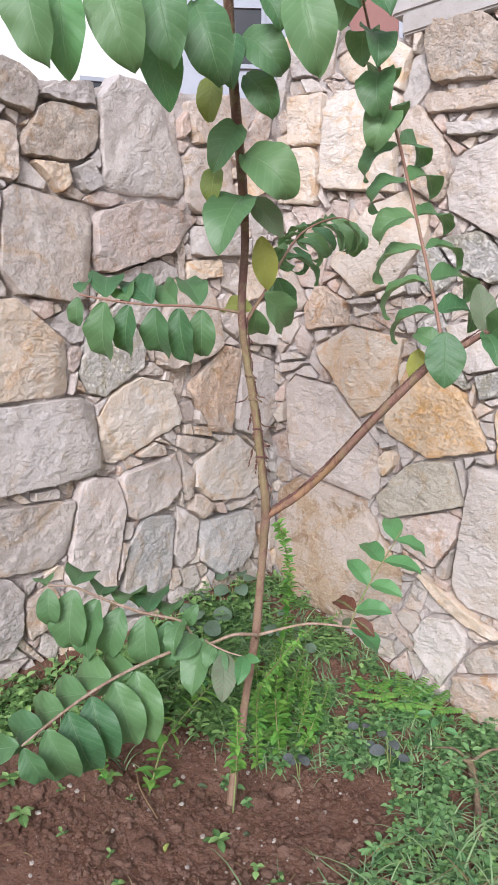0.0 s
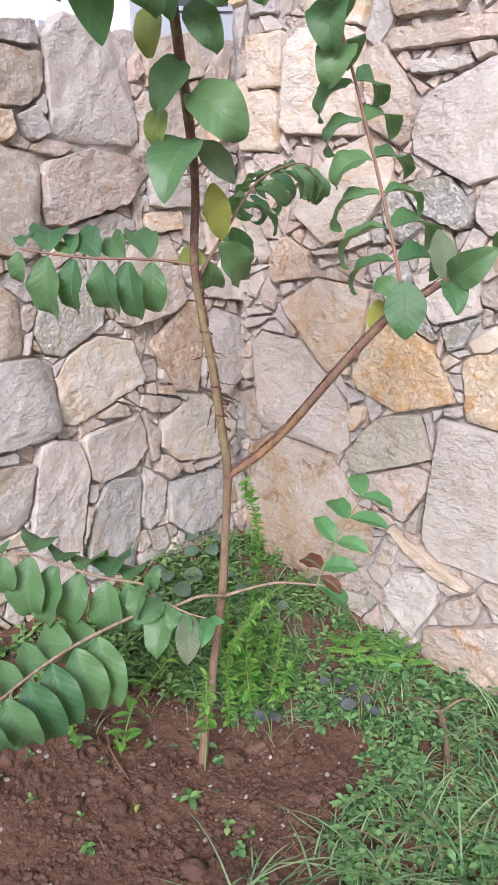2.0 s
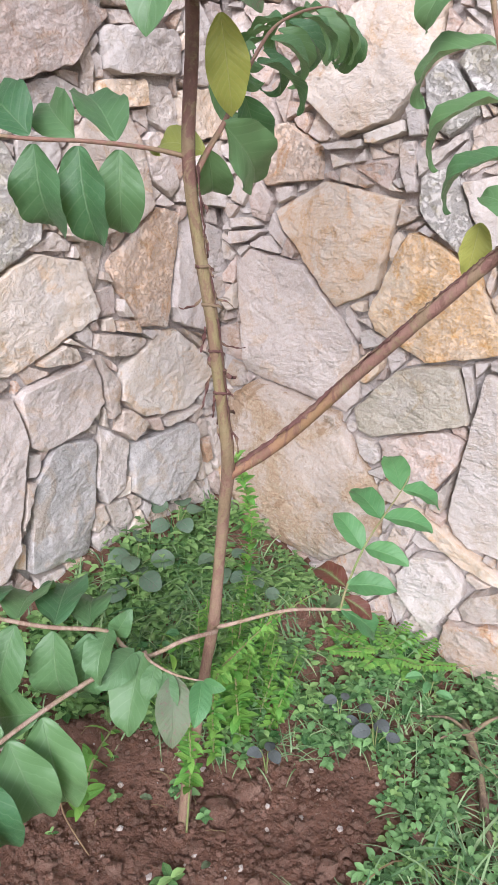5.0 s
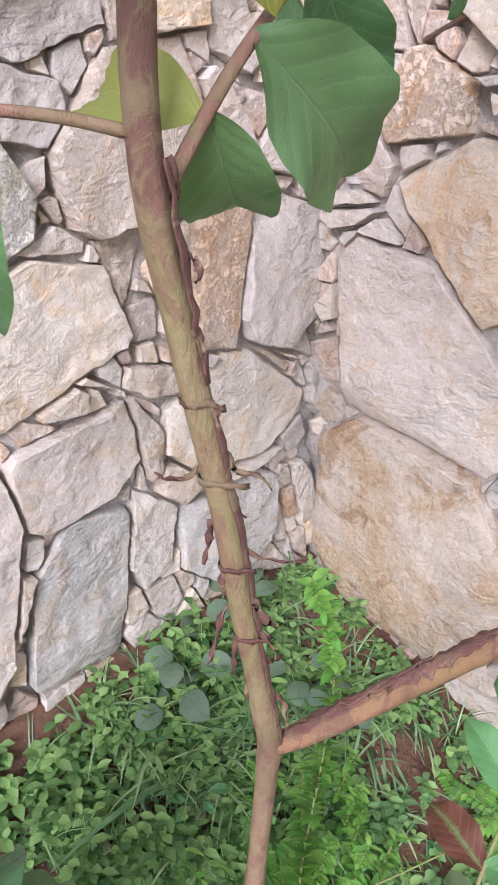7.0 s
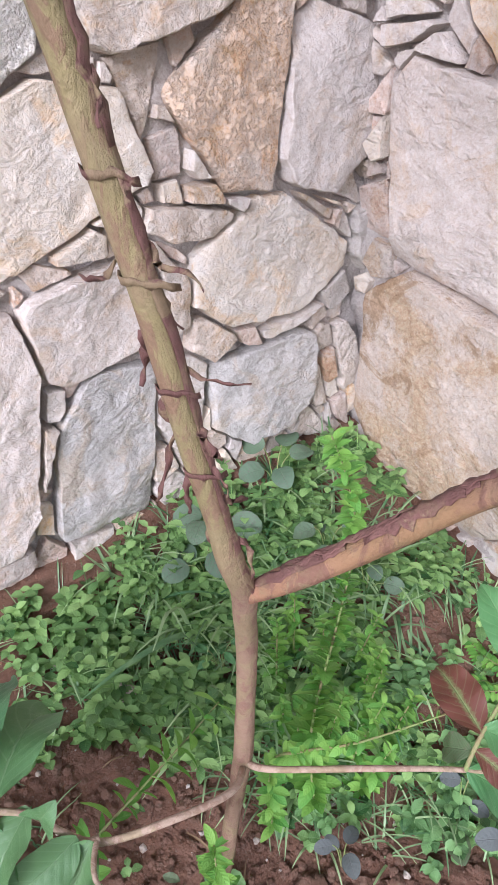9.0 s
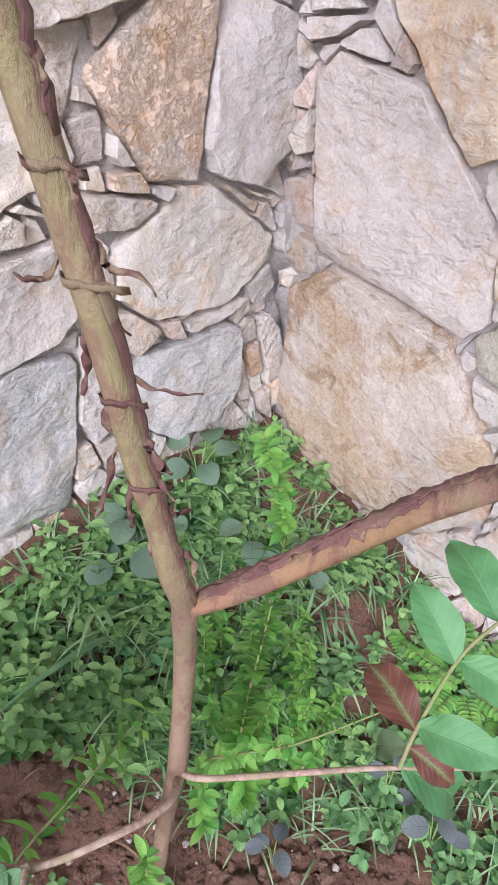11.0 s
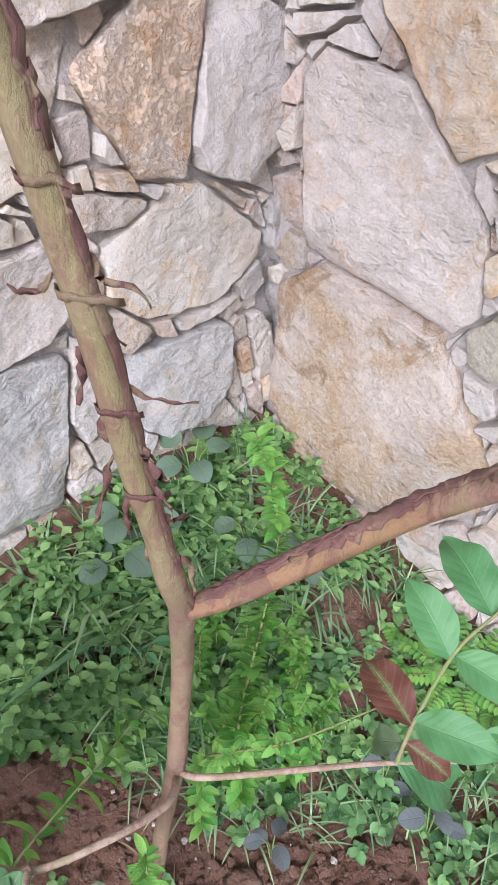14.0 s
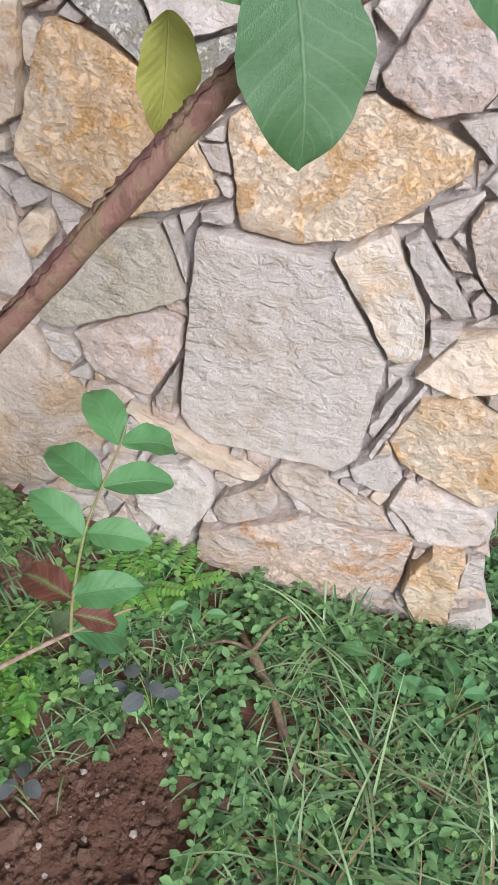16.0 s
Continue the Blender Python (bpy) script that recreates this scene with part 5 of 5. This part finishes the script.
def blade(p, way, length, width, bend, nu=6):
    """A grass blade: a narrow ribbon that rises and bends over."""
    d = way.normalized()
    out = Vector((d.x, d.y, 0))
    out = out.normalized() if out.length > 1e-3 else Vector((1, 0, 0))
    side = out.cross(Vector((0, 0, 1)))
    vs, us, fs = [], [], []
    c = Vector(p)
    for i in range(nu + 1):
        s = i / nu
        w = width * 0.5 * (1 - s ** 2.2) + 0.0003
        for t in (-1, 0, 1):
            q = c + side * (w * t) + Vector((0, 0, 0.25 * w * abs(t)))
            vs.append((q.x, q.y, q.z))
            us.append((0.5 + 0.5 * t, s))
        d = (d + out * (bend / nu) - Vector((0, 0, bend * 1.1 / nu * (0.5 + s)))).normalized()
        c = c + d * (length / nu)
        floor = on_ground(c.x, c.y) + 0.004
        if c.z < floor:
            c.z = floor
    for i in range(nu):
        for j in range(2):
            a = i * 3 + j
            fs.append((a, a + 1, a + 4, a + 3))
    return vs, fs, us


def upward(spread):
    return Vector((rng.uniform(-spread, spread), rng.uniform(-spread, spread), 1.0)).normalized()


def weed_plant(x, y, height, n, length, width):
    """A low weed: a few whorls of leaves about a short upright stem."""
    base = Vector((x, y, on_ground(x, y)))
    axis = upward(0.5)
    made = []
    turn = rng.uniform(0, 6)
    for k in range(n):
        f = (k // 2 + 1) / (n // 2 + 1)
        p = base + axis * (height * f)
        turn += 1.57 + rng.uniform(-0.4, 0.4) if k % 2 == 0 else 3.14
        way = Vector((math.cos(turn), math.sin(turn), rng.uniform(0.0, 0.6)))
        size = length * rng.uniform(0.7, 1.2) * (1.1 - 0.35 * f)
        made.append(small_leaf(p, way, Vector((0, 0, 1)) + way * -0.2, size, width * size / length, rng.uniform(0.1, 0.5)))
    made.append(blade(base - Vector((0, 0, 0.004)), axis, height * 1.02, 0.0016, 0.0, 3))
    return made


def in_yard(x, y):
    return LEFT_X + 0.02 < x and y < RIGHT_Y - 0.02 or x > END_X + 0.03


def sprinkle(count, x0, x1, y0, y1, weight, make):
    made, tries = [], 0
    while count > 0 and tries < 90000:
        tries += 1
        x, y = rng.uniform(x0, x1), rng.uniform(y0, y1)
        if in_yard(x, y) and rng.random() < weight(x, y):
            made += make(x, y)
            count -= 1
    return made


def green(x, y):
    """How thickly weeds grow: full off the dug soil, thinner in bare patches by the corner and the trunk."""
    w = 1.0 - 0.97 * bare(x, y)
    for cx, cy, r in ((-1.56, 2.06, 0.10), (-1.30, 1.96, 0.11), (-1.2, 2.05, 0.1), (-0.71, 1.95, 0.08), (-0.64, 1.82, 0.07), (-1.08, 1.50, 0.10), (-1.0, 1.56, 0.07), (-1.36, 1.38, 0.10)):
        w *= min(1.0, 0.12 + (math.hypot(x - cx, y - cy) / r) ** 3)
    return w


def clumps(x, y):
    """Uneven growth: thick patches with thin ground between."""
    return min(1.0, max(0.06, 0.45 + 1.1 * noise.noise((x * 6.0, y * 6.0, 4.0)) + 0.8 * noise.noise((x * 17.0, y * 17.0, 8.0))))


def left_bed(x, y):
    return green(x, y) * clumps(x, y) * (1.0 if x < -1.3 else 0.35)


def right_bed(x, y):
    return green(x, y) * clumps(x, y) * (1.0 if x > -1.2 else 0.3)


scatter_mesh("low_weeds", sprinkle(900, -1.68, -1.0, 0.7, 2.18, left_bed, lambda x, y: weed_plant(x, y, rng.uniform(0.02, 0.05 + 0.07 * clumps(x, y)), rng.choice((4, 6, 8)), rng.uniform(0.018, 0.038), 0.021)), WEED, "low bright green weeds carpeting the soil under the wall", "weeds")
scatter_mesh("ground_cover", sprinkle(1700, -1.3, 0.3, 1.2, 2.5, right_bed, lambda x, y: weed_plant(x, y, rng.uniform(0.012, 0.04 + 0.06 * clumps(x, y)), rng.choice((4, 6, 8)), rng.uniform(0.014, 0.034), 0.019)), WEED_DARK, "dark green creeping ground cover among the grass", "weeds")
scatter_mesh("clover", sprinkle(800, -1.65, 0.3, 1.0, 2.18, green, lambda x, y: weed_plant(x, y, rng.uniform(0.03, 0.07), 4, 0.018, 0.016)), WEED, "small-leaved clover-like weeds between the grass", "weeds")
scatter_mesh("seedlings", sprinkle(16, -1.55, -0.6, 0.6, 1.6, bare, lambda x, y: weed_plant(x, y, rng.uniform(0.01, 0.03), 4, 0.016, 0.010)), WEED, "scattered seedlings sprouting on the bare soil", "weeds")


def tuft(x, y, n, length, width, bend):
    base = Vector((x, y, on_ground(x, y) - 0.004))
    return [blade(base + Vector((rng.uniform(-0.02, 0.02), rng.uniform(-0.02, 0.02), 0)), upward(0.9), length * rng.uniform(0.5, 1.2), width * rng.uniform(0.7, 1.3), bend * rng.uniform(0.4, 1.5)) for _ in range(n)]


def grassy(x, y):
    return green(x, y) * (1.0 if x > -0.75 else 0.65)


scatter_mesh("grass", sprinkle(800, -1.66, 0.5, 1.0, 2.6, grassy, lambda x, y: tuft(x, y, 7, 0.11, 0.0035, 1.4)), GRASS, "thin green grass blades growing between the weeds", "grass")
scatter_mesh("bed_grass", sprinkle(95, -1.66, -1.2, 1.5, 2.1, green, lambda x, y: tuft(x, y, 6, 0.14, 0.006, 1.3)), GRASS, "green grass tufts growing through the weeds by the wall", "grass")
scatter_mesh("long_grass", sprinkle(95, -0.62, 0.6, 1.15, 2.1, grassy, lambda x, y: tuft(x, y, 10, 0.27, 0.005, 1.5)) + sprinkle(9, -0.78, -0.6, 1.1, 1.4, lambda x, y: 1.0, lambda x, y: tuft(x, y, 4, 0.32, 0.0045, 2.2)), GRASS, "long arching grass tufts at the open end of the wall", "grass")
scatter_mesh("dry_grass", sprinkle(46, -0.75, 0.1, 1.3, 1.95, grassy, lambda x, y: tuft(x, y, 4, 0.2, 0.003, 1.6)) + sprinkle(40, -1.5, -0.7, 0.6, 1.5, bare, lambda x, y: tuft(x, y, 1, 0.05, 0.0025, 2.5)), STRAW, "dry straw-coloured grass stems lying on the ground", "dry grass")
scatter_mesh("lawn", sprinkle(900, -0.15, 2.6, 0.3, 4.2, lambda x, y: 1.0, lambda x, y: tuft(x, y, 8, 0.14, 0.005, 1.3)), GRASS, "rough grass past the end of the wall", "grass")


def broad_blade(points, width, label):
    bm = bmesh.new()
    base = Vector(points[0])
    rows = []
    for i in range(13):
        p, d = along(points, i / 12)
        side = d.cross(Vector((0, 0, 1))).normalized()
        w = width * (1 - (i / 12) ** 2.5) * 0.5 + 0.0006
        rows.append([bm.verts.new(p - base + side * (w * t) + Vector((0, 0, 0.3 * w * abs(t)))) for t in (-1, 0, 1)])
    uv = bm.loops.layers.uv.new("UVMap")
    for i in range(12):
        for j in range(2):
            face = bm.faces.new((rows[i][j], rows[i][j + 1], rows[i + 1][j + 1], rows[i + 1][j]))
            for loop, (a, c) in zip(face.loops, ((j, i), (j + 1, i), (j + 1, i + 1), (j, i + 1))):
                loop[uv].uv = (a / 2, c / 12)
    ob = part("grass_blade", bm, GRASS)
    ob.location = base
    return tagged(ob, label, "grass")


def spire_plant(points, whorls, length, width, label, name="tall_weed", tip=0.6, low=0.04):
    """A weed stem set with close pairs of narrow leaves, each pair turned across the last."""
    base = Vector(points[0])
    plant = thing(name, label, "weed", base)
    pts = local(plant, points)
    bm = bmesh.new()
    tube(bm, pts, [0.0028 - 0.0018 * i / (len(pts) - 1) for i in range(len(pts))], 6, 0.0, 0.0, 4)
    part("stem", bm, STEM, plant)
    chunks, turn = [], 0.0
    for k in range(whorls):
        f = low + (0.99 - low) * k / (whorls - 1)
        p, d = along(pts, f)
        turn += 1.57
        a = d.orthogonal().normalized()
        c = d.cross(a)
        for s in (0, 2.09, 4.19):
            spin = turn * 1.53 + s + rng.uniform(-0.5, 0.5)
            way = a * math.cos(spin) + c * math.sin(spin) + d * rng.uniform(0.1, 1.1)
            size = length * rng.uniform(0.55, 1.15) * (1 - (1 - tip) * f)
            chunks.append(small_leaf(p, way, d, size, 1.15 * width * size / length, rng.uniform(0.1, 0.6), 5))
    verts, faces, uvs, n = [], [], [], 0
    for vs, fs, us in chunks:
        verts += vs
        faces += [tuple(n + i for i in f) for f in fs]
        uvs += [us[i] for f in fs for i in f]
        n += len(vs)
    me = bpy.data.meshes.new("foliage")
    me.from_pydata(verts, [], faces)
    me.uv_layers.new(name="UVMap").data.foreach_set("uv", [c for uv in uvs for c in uv])
    part("foliage", me, SPIRE, plant)
    return plant


def at(x, y, up=0.0):
    return (x, y, on_ground(x, y) + up)


spire_plant([at(-1.15, 1.60), (-1.17, 1.60, 0.38), (-1.20, 1.68, 0.56), (-1.235, 1.745, 0.67), (-1.25, 1.735, 0.78), (-1.255, 1.705, 0.865)], 84, 0.043, 0.020, "tall upright weed with whorls of narrow bright leaves")
spire_plant([at(-1.17, 1.52), (-1.15, 1.50, 0.42), (-1.08, 1.50, 0.54), (-0.996, 1.512, 0.648), (-0.935, 1.592, 0.70)], 52, 0.028, 0.013, "long leaning weed stem with close bright green leaves")
for x, y, dx, dy, h, k in ((-1.30, 1.74, 0.02, 0.04, 0.20, 20), (-1.24, 1.78, 0.03, 0.03, 0.17, 18), (-1.33, 1.66, -0.03, 0.03, 0.15, 16), (-1.28, 1.63, 0.02, -0.01, 0.14, 14), (-1.19, 1.74, 0.0, 0.05, 0.16, 16), (-1.22, 1.68, 0.03, 0.02, 0.18, 18),
                           (-1.26, 1.70, -0.02, 0.03, 0.22, 22), (-1.20, 1.65, 0.02, 0.03, 0.2, 20), (-1.17, 1.70, 0.03, 0.04, 0.18, 18), (-1.13, 1.68, 0.04, 0.03, 0.15, 16), (-1.28, 1.80, 0.02, 0.05, 0.15, 15), (-1.36, 1.73, -0.02, 0.02, 0.13, 14),
                           (-1.15, 1.76, 0.02, 0.05, 0.14, 15), (-1.24, 1.62, 0.01, 0.02, 0.17, 17)):
    spire_plant([at(x, y), at(x + dx / 2, y + dy / 2, h / 2), at(x + dx, y + dy, h)], k, 0.034, 0.016, "leafy bright green weed in the clump behind the trunk")
spire_plant([at(-1.10, 1.345), (-1.098, 1.352, 0.25), (-1.095, 1.357, 0.34), (-1.10, 1.362, 0.44)], 15, 0.046, 0.017, "bright green weed growing against the trunk", low=0.42)
spire_plant([at(-1.27, 1.20), (-1.243, 1.232, 0.36), (-1.238, 1.32, 0.42), (-1.232, 1.41, 0.475), (-1.229, 1.469, 0.514)], 16, 0.05, 0.018, "slender pale-stemmed weed leaning over the soil", tip=0.9)
spire_plant([at(-1.35, 1.12), (-1.34, 1.10, 0.35), (-1.31, 1.05, 0.42)], 8, 0.034, 0.012, "slender weed at the edge of the dug soil", tip=0.9)


def broad_weed(x, y, leaves, length, meshes, label, rise=0.085):
    """A weed of a few broad leaves on stalks."""
    plant = thing("broad_leaved_weed", label, "weed", at(x, y), "broad-leaved weeds by the walls")
    turn = rng.uniform(0, 6)
    for k in range(leaves):
        turn += 2.4
        d = Vector((math.cos(turn), math.sin(turn), 0))
        foot = d * (0.012 + 0.028 * rng.random()) * (length / 0.05) + Vector((0, 0, rise * rng.uniform(0.5, 1.3)))
        bm = bmesh.new()
        tube(bm, [(0, 0, -0.004), foot * 0.5 + Vector((0, 0, 0.25 * foot.z)), foot], [0.0014, 0.0012, 0.001], 5, 0.0, 0.0, 3)
        stalk = part("stalk", bm, STEM, plant)
        put_leaf(stalk, foot, d + Vector((0, 0, 0.15)), Vector((0, 0, 1)) + VIEW * 0.6, length * rng.uniform(0.8, 1.2), meshes)
    return plant


for x, y, n, size, meshes, label in (
    (-1.63, 1.74, 5, 0.062, LEAVES_ROUND, "weed with dull round purple-green leaves under the wall"),
    (-1.64, 1.92, 5, 0.058, LEAVES_ROUND, "weed with dull round purple-green leaves in the corner"),
    (-1.57, 1.68, 5, 0.06, LEAVES_ROUND, "weed with large dull round leaves behind the trunk"),
    (-1.47, 1.92, 4, 0.052, LEAVES_ROUND, "weed with dull round leaves near the bare patch"),
    (-1.38, 1.95, 5, 0.045, LEAVES_ROUND, "weed with small dull round leaves by the stained stone"),
    (-1.06, 1.575, 4, 0.032, LEAVES_PURPLE, "weed with grey-purple leaves on the bare soil"),
    (-0.90, 1.80, 5, 0.04, LEAVES_PURPLE, "weed with grey-purple leaves among the ground cover"),
    (-1.0, 1.80, 4, 0.034, LEAVES_PURPLE, "weed with grey-purple leaves under the reddened shoot"),
    (-0.86, 2.02, 5, 0.04, LEAVES_YOUNG, "light green weed at the foot of the wall"),
    (-0.45, 2.0, 6, 0.06, LEAVES_YOUNG, "light green broad weed near the end of the wall"),
    (-0.3, 1.95, 6, 0.055, LEAVES_YOUNG, "light green broad weed beside the long grass"),
    (-1.42, 1.6, 6, 0.035, LEAVES_YOUNG, "fresh green weed with oval leaves behind the trunk"),
):
    broad_weed(x, y, n, size, meshes, label)

# a weed with feathered leaves
def feathered_weed(x, y, leaves, length, label):
    plant = thing("feathered_weed", label, "weed", at(x, y))
    for k in range(leaves):
        turn = 6.28 * k / leaves + rng.uniform(-0.3, 0.3)
        d = Vector((math.cos(turn), math.sin(turn), 0.9)).normalized()
        pts = [Vector((0, 0, -0.004)), d * (0.5 * length), d * length + Vector((d.x, d.y, -0.6)) * (0.3 * length)]
        bm = bmesh.new()
        tube(bm, pts, [0.0013, 0.001, 0.0006], 5, 0.0, 0.0, 4)
        stalk = part("stalk", bm, STEM, plant)
        chunks = []
        for i in range(9):
            p, w = along(pts, 0.35 + 0.65 * i / 8)
            side = w.cross(Vector((0, 0, 1))).normalized()
            for s in (-1, 1):
                chunks.append(small_leaf(p, side * s + w * 0.4, Vector((0, 0, 1)), 0.026 * (1.1 - 0.05 * i), 0.012, 0.2))
        verts = [v for vs, fs, us in chunks for v in vs]
        faces, uvs, n = [], [], 0
        for vs, fs, us in chunks:
            faces += [tuple(n + i for i in f) for f in fs]
            uvs += [c for f in fs for i in f for c in us[i]]
            n += len(vs)
        me = bpy.data.meshes.new("leaf")
        me.from_pydata(verts, [], faces)
        me.uv_layers.new(name="UVMap").data.foreach_set("uv", uvs)
        part("leaf", me, SPIRE, stalk)
    return plant


feathered_weed(-1.02, 2.07, 8, 0.13, "bright green weed with feathered leaves at the wall's foot")
feathered_weed(-0.94, 2.09, 6, 0.11, "smaller weed with feathered leaves at the wall's foot")
feathered_weed(-1.10, 2.03, 4, 0.08, "young weed with feathered leaves beside the wall")

# broad grass blades
broad_blade([at(-1.455, 1.60), (-1.455, 1.545, 0.405), (-1.45, 1.471, 0.418), (-1.46, 1.40, 0.40), (-1.472, 1.33, 0.365)], 0.015, "broad green grass blade arching over the soil")
broad_blade([at(-1.52, 1.60), (-1.5, 1.57, 0.42), (-1.46, 1.52, 0.47), (-1.41, 1.46, 0.46)], 0.011, "broad green grass blade by the low weeds")

# dead stick, dry roots
STICK = [at(-0.77, 2.03, 0.018), at(-0.73, 1.97, 0.034), at(-0.68, 1.90, 0.032), at(-0.63, 1.81, 0.026), at(-0.57, 1.70, 0.012)]
stick = thing("dead_branch", "weathered dead branch with a broken root end lying in the grass", "branch", STICK[0])
bm = bmesh.new()
tube(bm, local(stick, STICK), [0.006, 0.011, 0.010, 0.009, 0.005], 12, 0.7, 3.0)
part("stem", bm, DEADWOOD, stick)
for points in ([at(-0.73, 1.97, 0.04), at(-0.78, 1.97, 0.05), at(-0.84, 1.96, 0.02)], [at(-0.73, 1.97, 0.04), at(-0.69, 2.03, 0.07), at(-0.665, 2.075, 0.05)], [at(-0.73, 1.97, 0.04), at(-0.76, 1.93, 0.05), at(-0.80, 1.90, 0.018)]):
    bm = bmesh.new()
    tube(bm, local(stick, points), [0.006, 0.004, 0.002], 8, 0.4, 5.0)
    part("side_root", bm, DEADWOOD, stick)
for points, r in (([at(-0.55, 1.86, 0.03), at(-0.42, 1.80, 0.035), at(-0.25, 1.74, 0.02)], 0.003), ([at(-0.52, 1.78, 0.03), at(-0.40, 1.70, 0.025), at(-0.27, 1.66, 0.015)], 0.0025), ([at(-1.35, 1.22, 0.008), at(-1.28, 1.18, 0.015), at(-1.2, 1.17, 0.008)], 0.002)):
    bm = bmesh.new()
    tube(bm, [Vector(p) - Vector(points[0]) for p in points], [r, r, r * 0.7], 6, 0.1, 1.0)
    ob = part("dry_stalk", bm, STRAW)
    ob.location = points[0]
    tagged(ob, "dry tan plant stalk lying on the ground", "stalk")

# dropped leaves on the soil
for x, y, length, meshes, label in (
    (-0.93, 1.72, 0.085, LEAVES_TIRED, "fallen green leaf lying on the weeds"),
    (-1.22, 1.33, 0.03, LEAVES_TIRED, "small withered leaf on the soil by the trunk"),
    (-1.10, 1.12, 0.025, LEAVES_YELLOW, "small yellow leaf on the soil"),
    (-1.02, 1.30, 0.03, LEAVES_TIRED, "small withered leaf at the foot of the trunk"),
):
    ob = put_leaf(None, Vector(at(x, y, 0.02)), Vector((rng.uniform(-1, 1), rng.uniform(-1, 1), 0)), Vector((0.1, -0.1, 1)), length, meshes, "fallen_leaf")
    tagged(ob, label, "leaf")

# ---- houses beyond the wall ----
def facade(name, label, place, turn, width, height, depth, material, windows, roof):
    """A plain rendered house with a flat roof edge and set-in windows."""
    house = thing(name, label, "house", place)
    house.rotation_euler = (0, 0, turn)
    bm = bmesh.new()
    box(bm, (-width / 2, 0, 0), (width / 2, depth, height), 0.02)
    part("wall", bm, material, house, smooth=False)
    bm = bmesh.new()
    box(bm, (-width / 2 - 0.25, -0.3, height), (width / 2 + 0.25, depth + 0.3, height + 0.22), 0.02)
    part("roof", bm, roof, house, smooth=False)
    for x, z, w, h in windows:
        bm = bmesh.new()
        for lo, hi in (((x - w / 2 - 0.06, -0.05, z - 0.06), (x - w / 2, 0.02, z + h + 0.06)), ((x + w / 2, -0.05, z - 0.06), (x + w / 2 + 0.06, 0.02, z + h + 0.06)),
                       ((x - w / 2, -0.05, z - 0.06), (x + w / 2, 0.02, z)), ((x - w / 2, -0.05, z + h), (x + w / 2, 0.02, z + h + 0.06))):
            box(bm, lo, hi)
        frame_part = part("window", bm, GREY_PAINT, house, smooth=False)
        bm = bmesh.new()
        box(bm, (x - w / 2, -0.02, z), (x + w / 2, 0.004, z + h))
        part("pane", bm, DARK_GLASS, frame_part, smooth=False)
    return house


facade("white_house", "white rendered house with small dark windows beyond the wall", (-9.9, 6.3, 0.4), radians(58), 5.0, 7.5, 5.0, WHITE_PAINT, ((-0.9, 4.35, 0.35, 0.45), (0.9, 4.3, 0.4, 0.5), (-1.6, 5.6, 0.5, 0.8)), WHITE_PAINT)
facade("grey_house", "blue-grey clad house with wide windows beyond the wall", (-7.6, 9.0, 0.4), radians(46), 3.2, 7.0, 4.0, GREY_PAINT, ((-0.6, 5.1, 0.9, 0.8), (0.8, 5.1, 0.9, 0.8)), ROOF_RED)
facade("red_house", "red-brown house with white window trims beyond the wall", (-5.9, 10.4, 0.4), radians(38), 2.0, 7.5, 4.0, ROOF_RED, ((0.2, 5.4, 0.8, 0.8),), ROOF_RED)
facade("small_white_house", "white rendered house behind the higher wall", (-3.9, 11.6, 0.4), radians(30), 3.0, 7.5, 4.0, WHITE_PAINT, ((-0.6, 5.4, 0.7, 1.0), (0.6, 5.4, 0.7, 1.0)), GREY_PAINT)
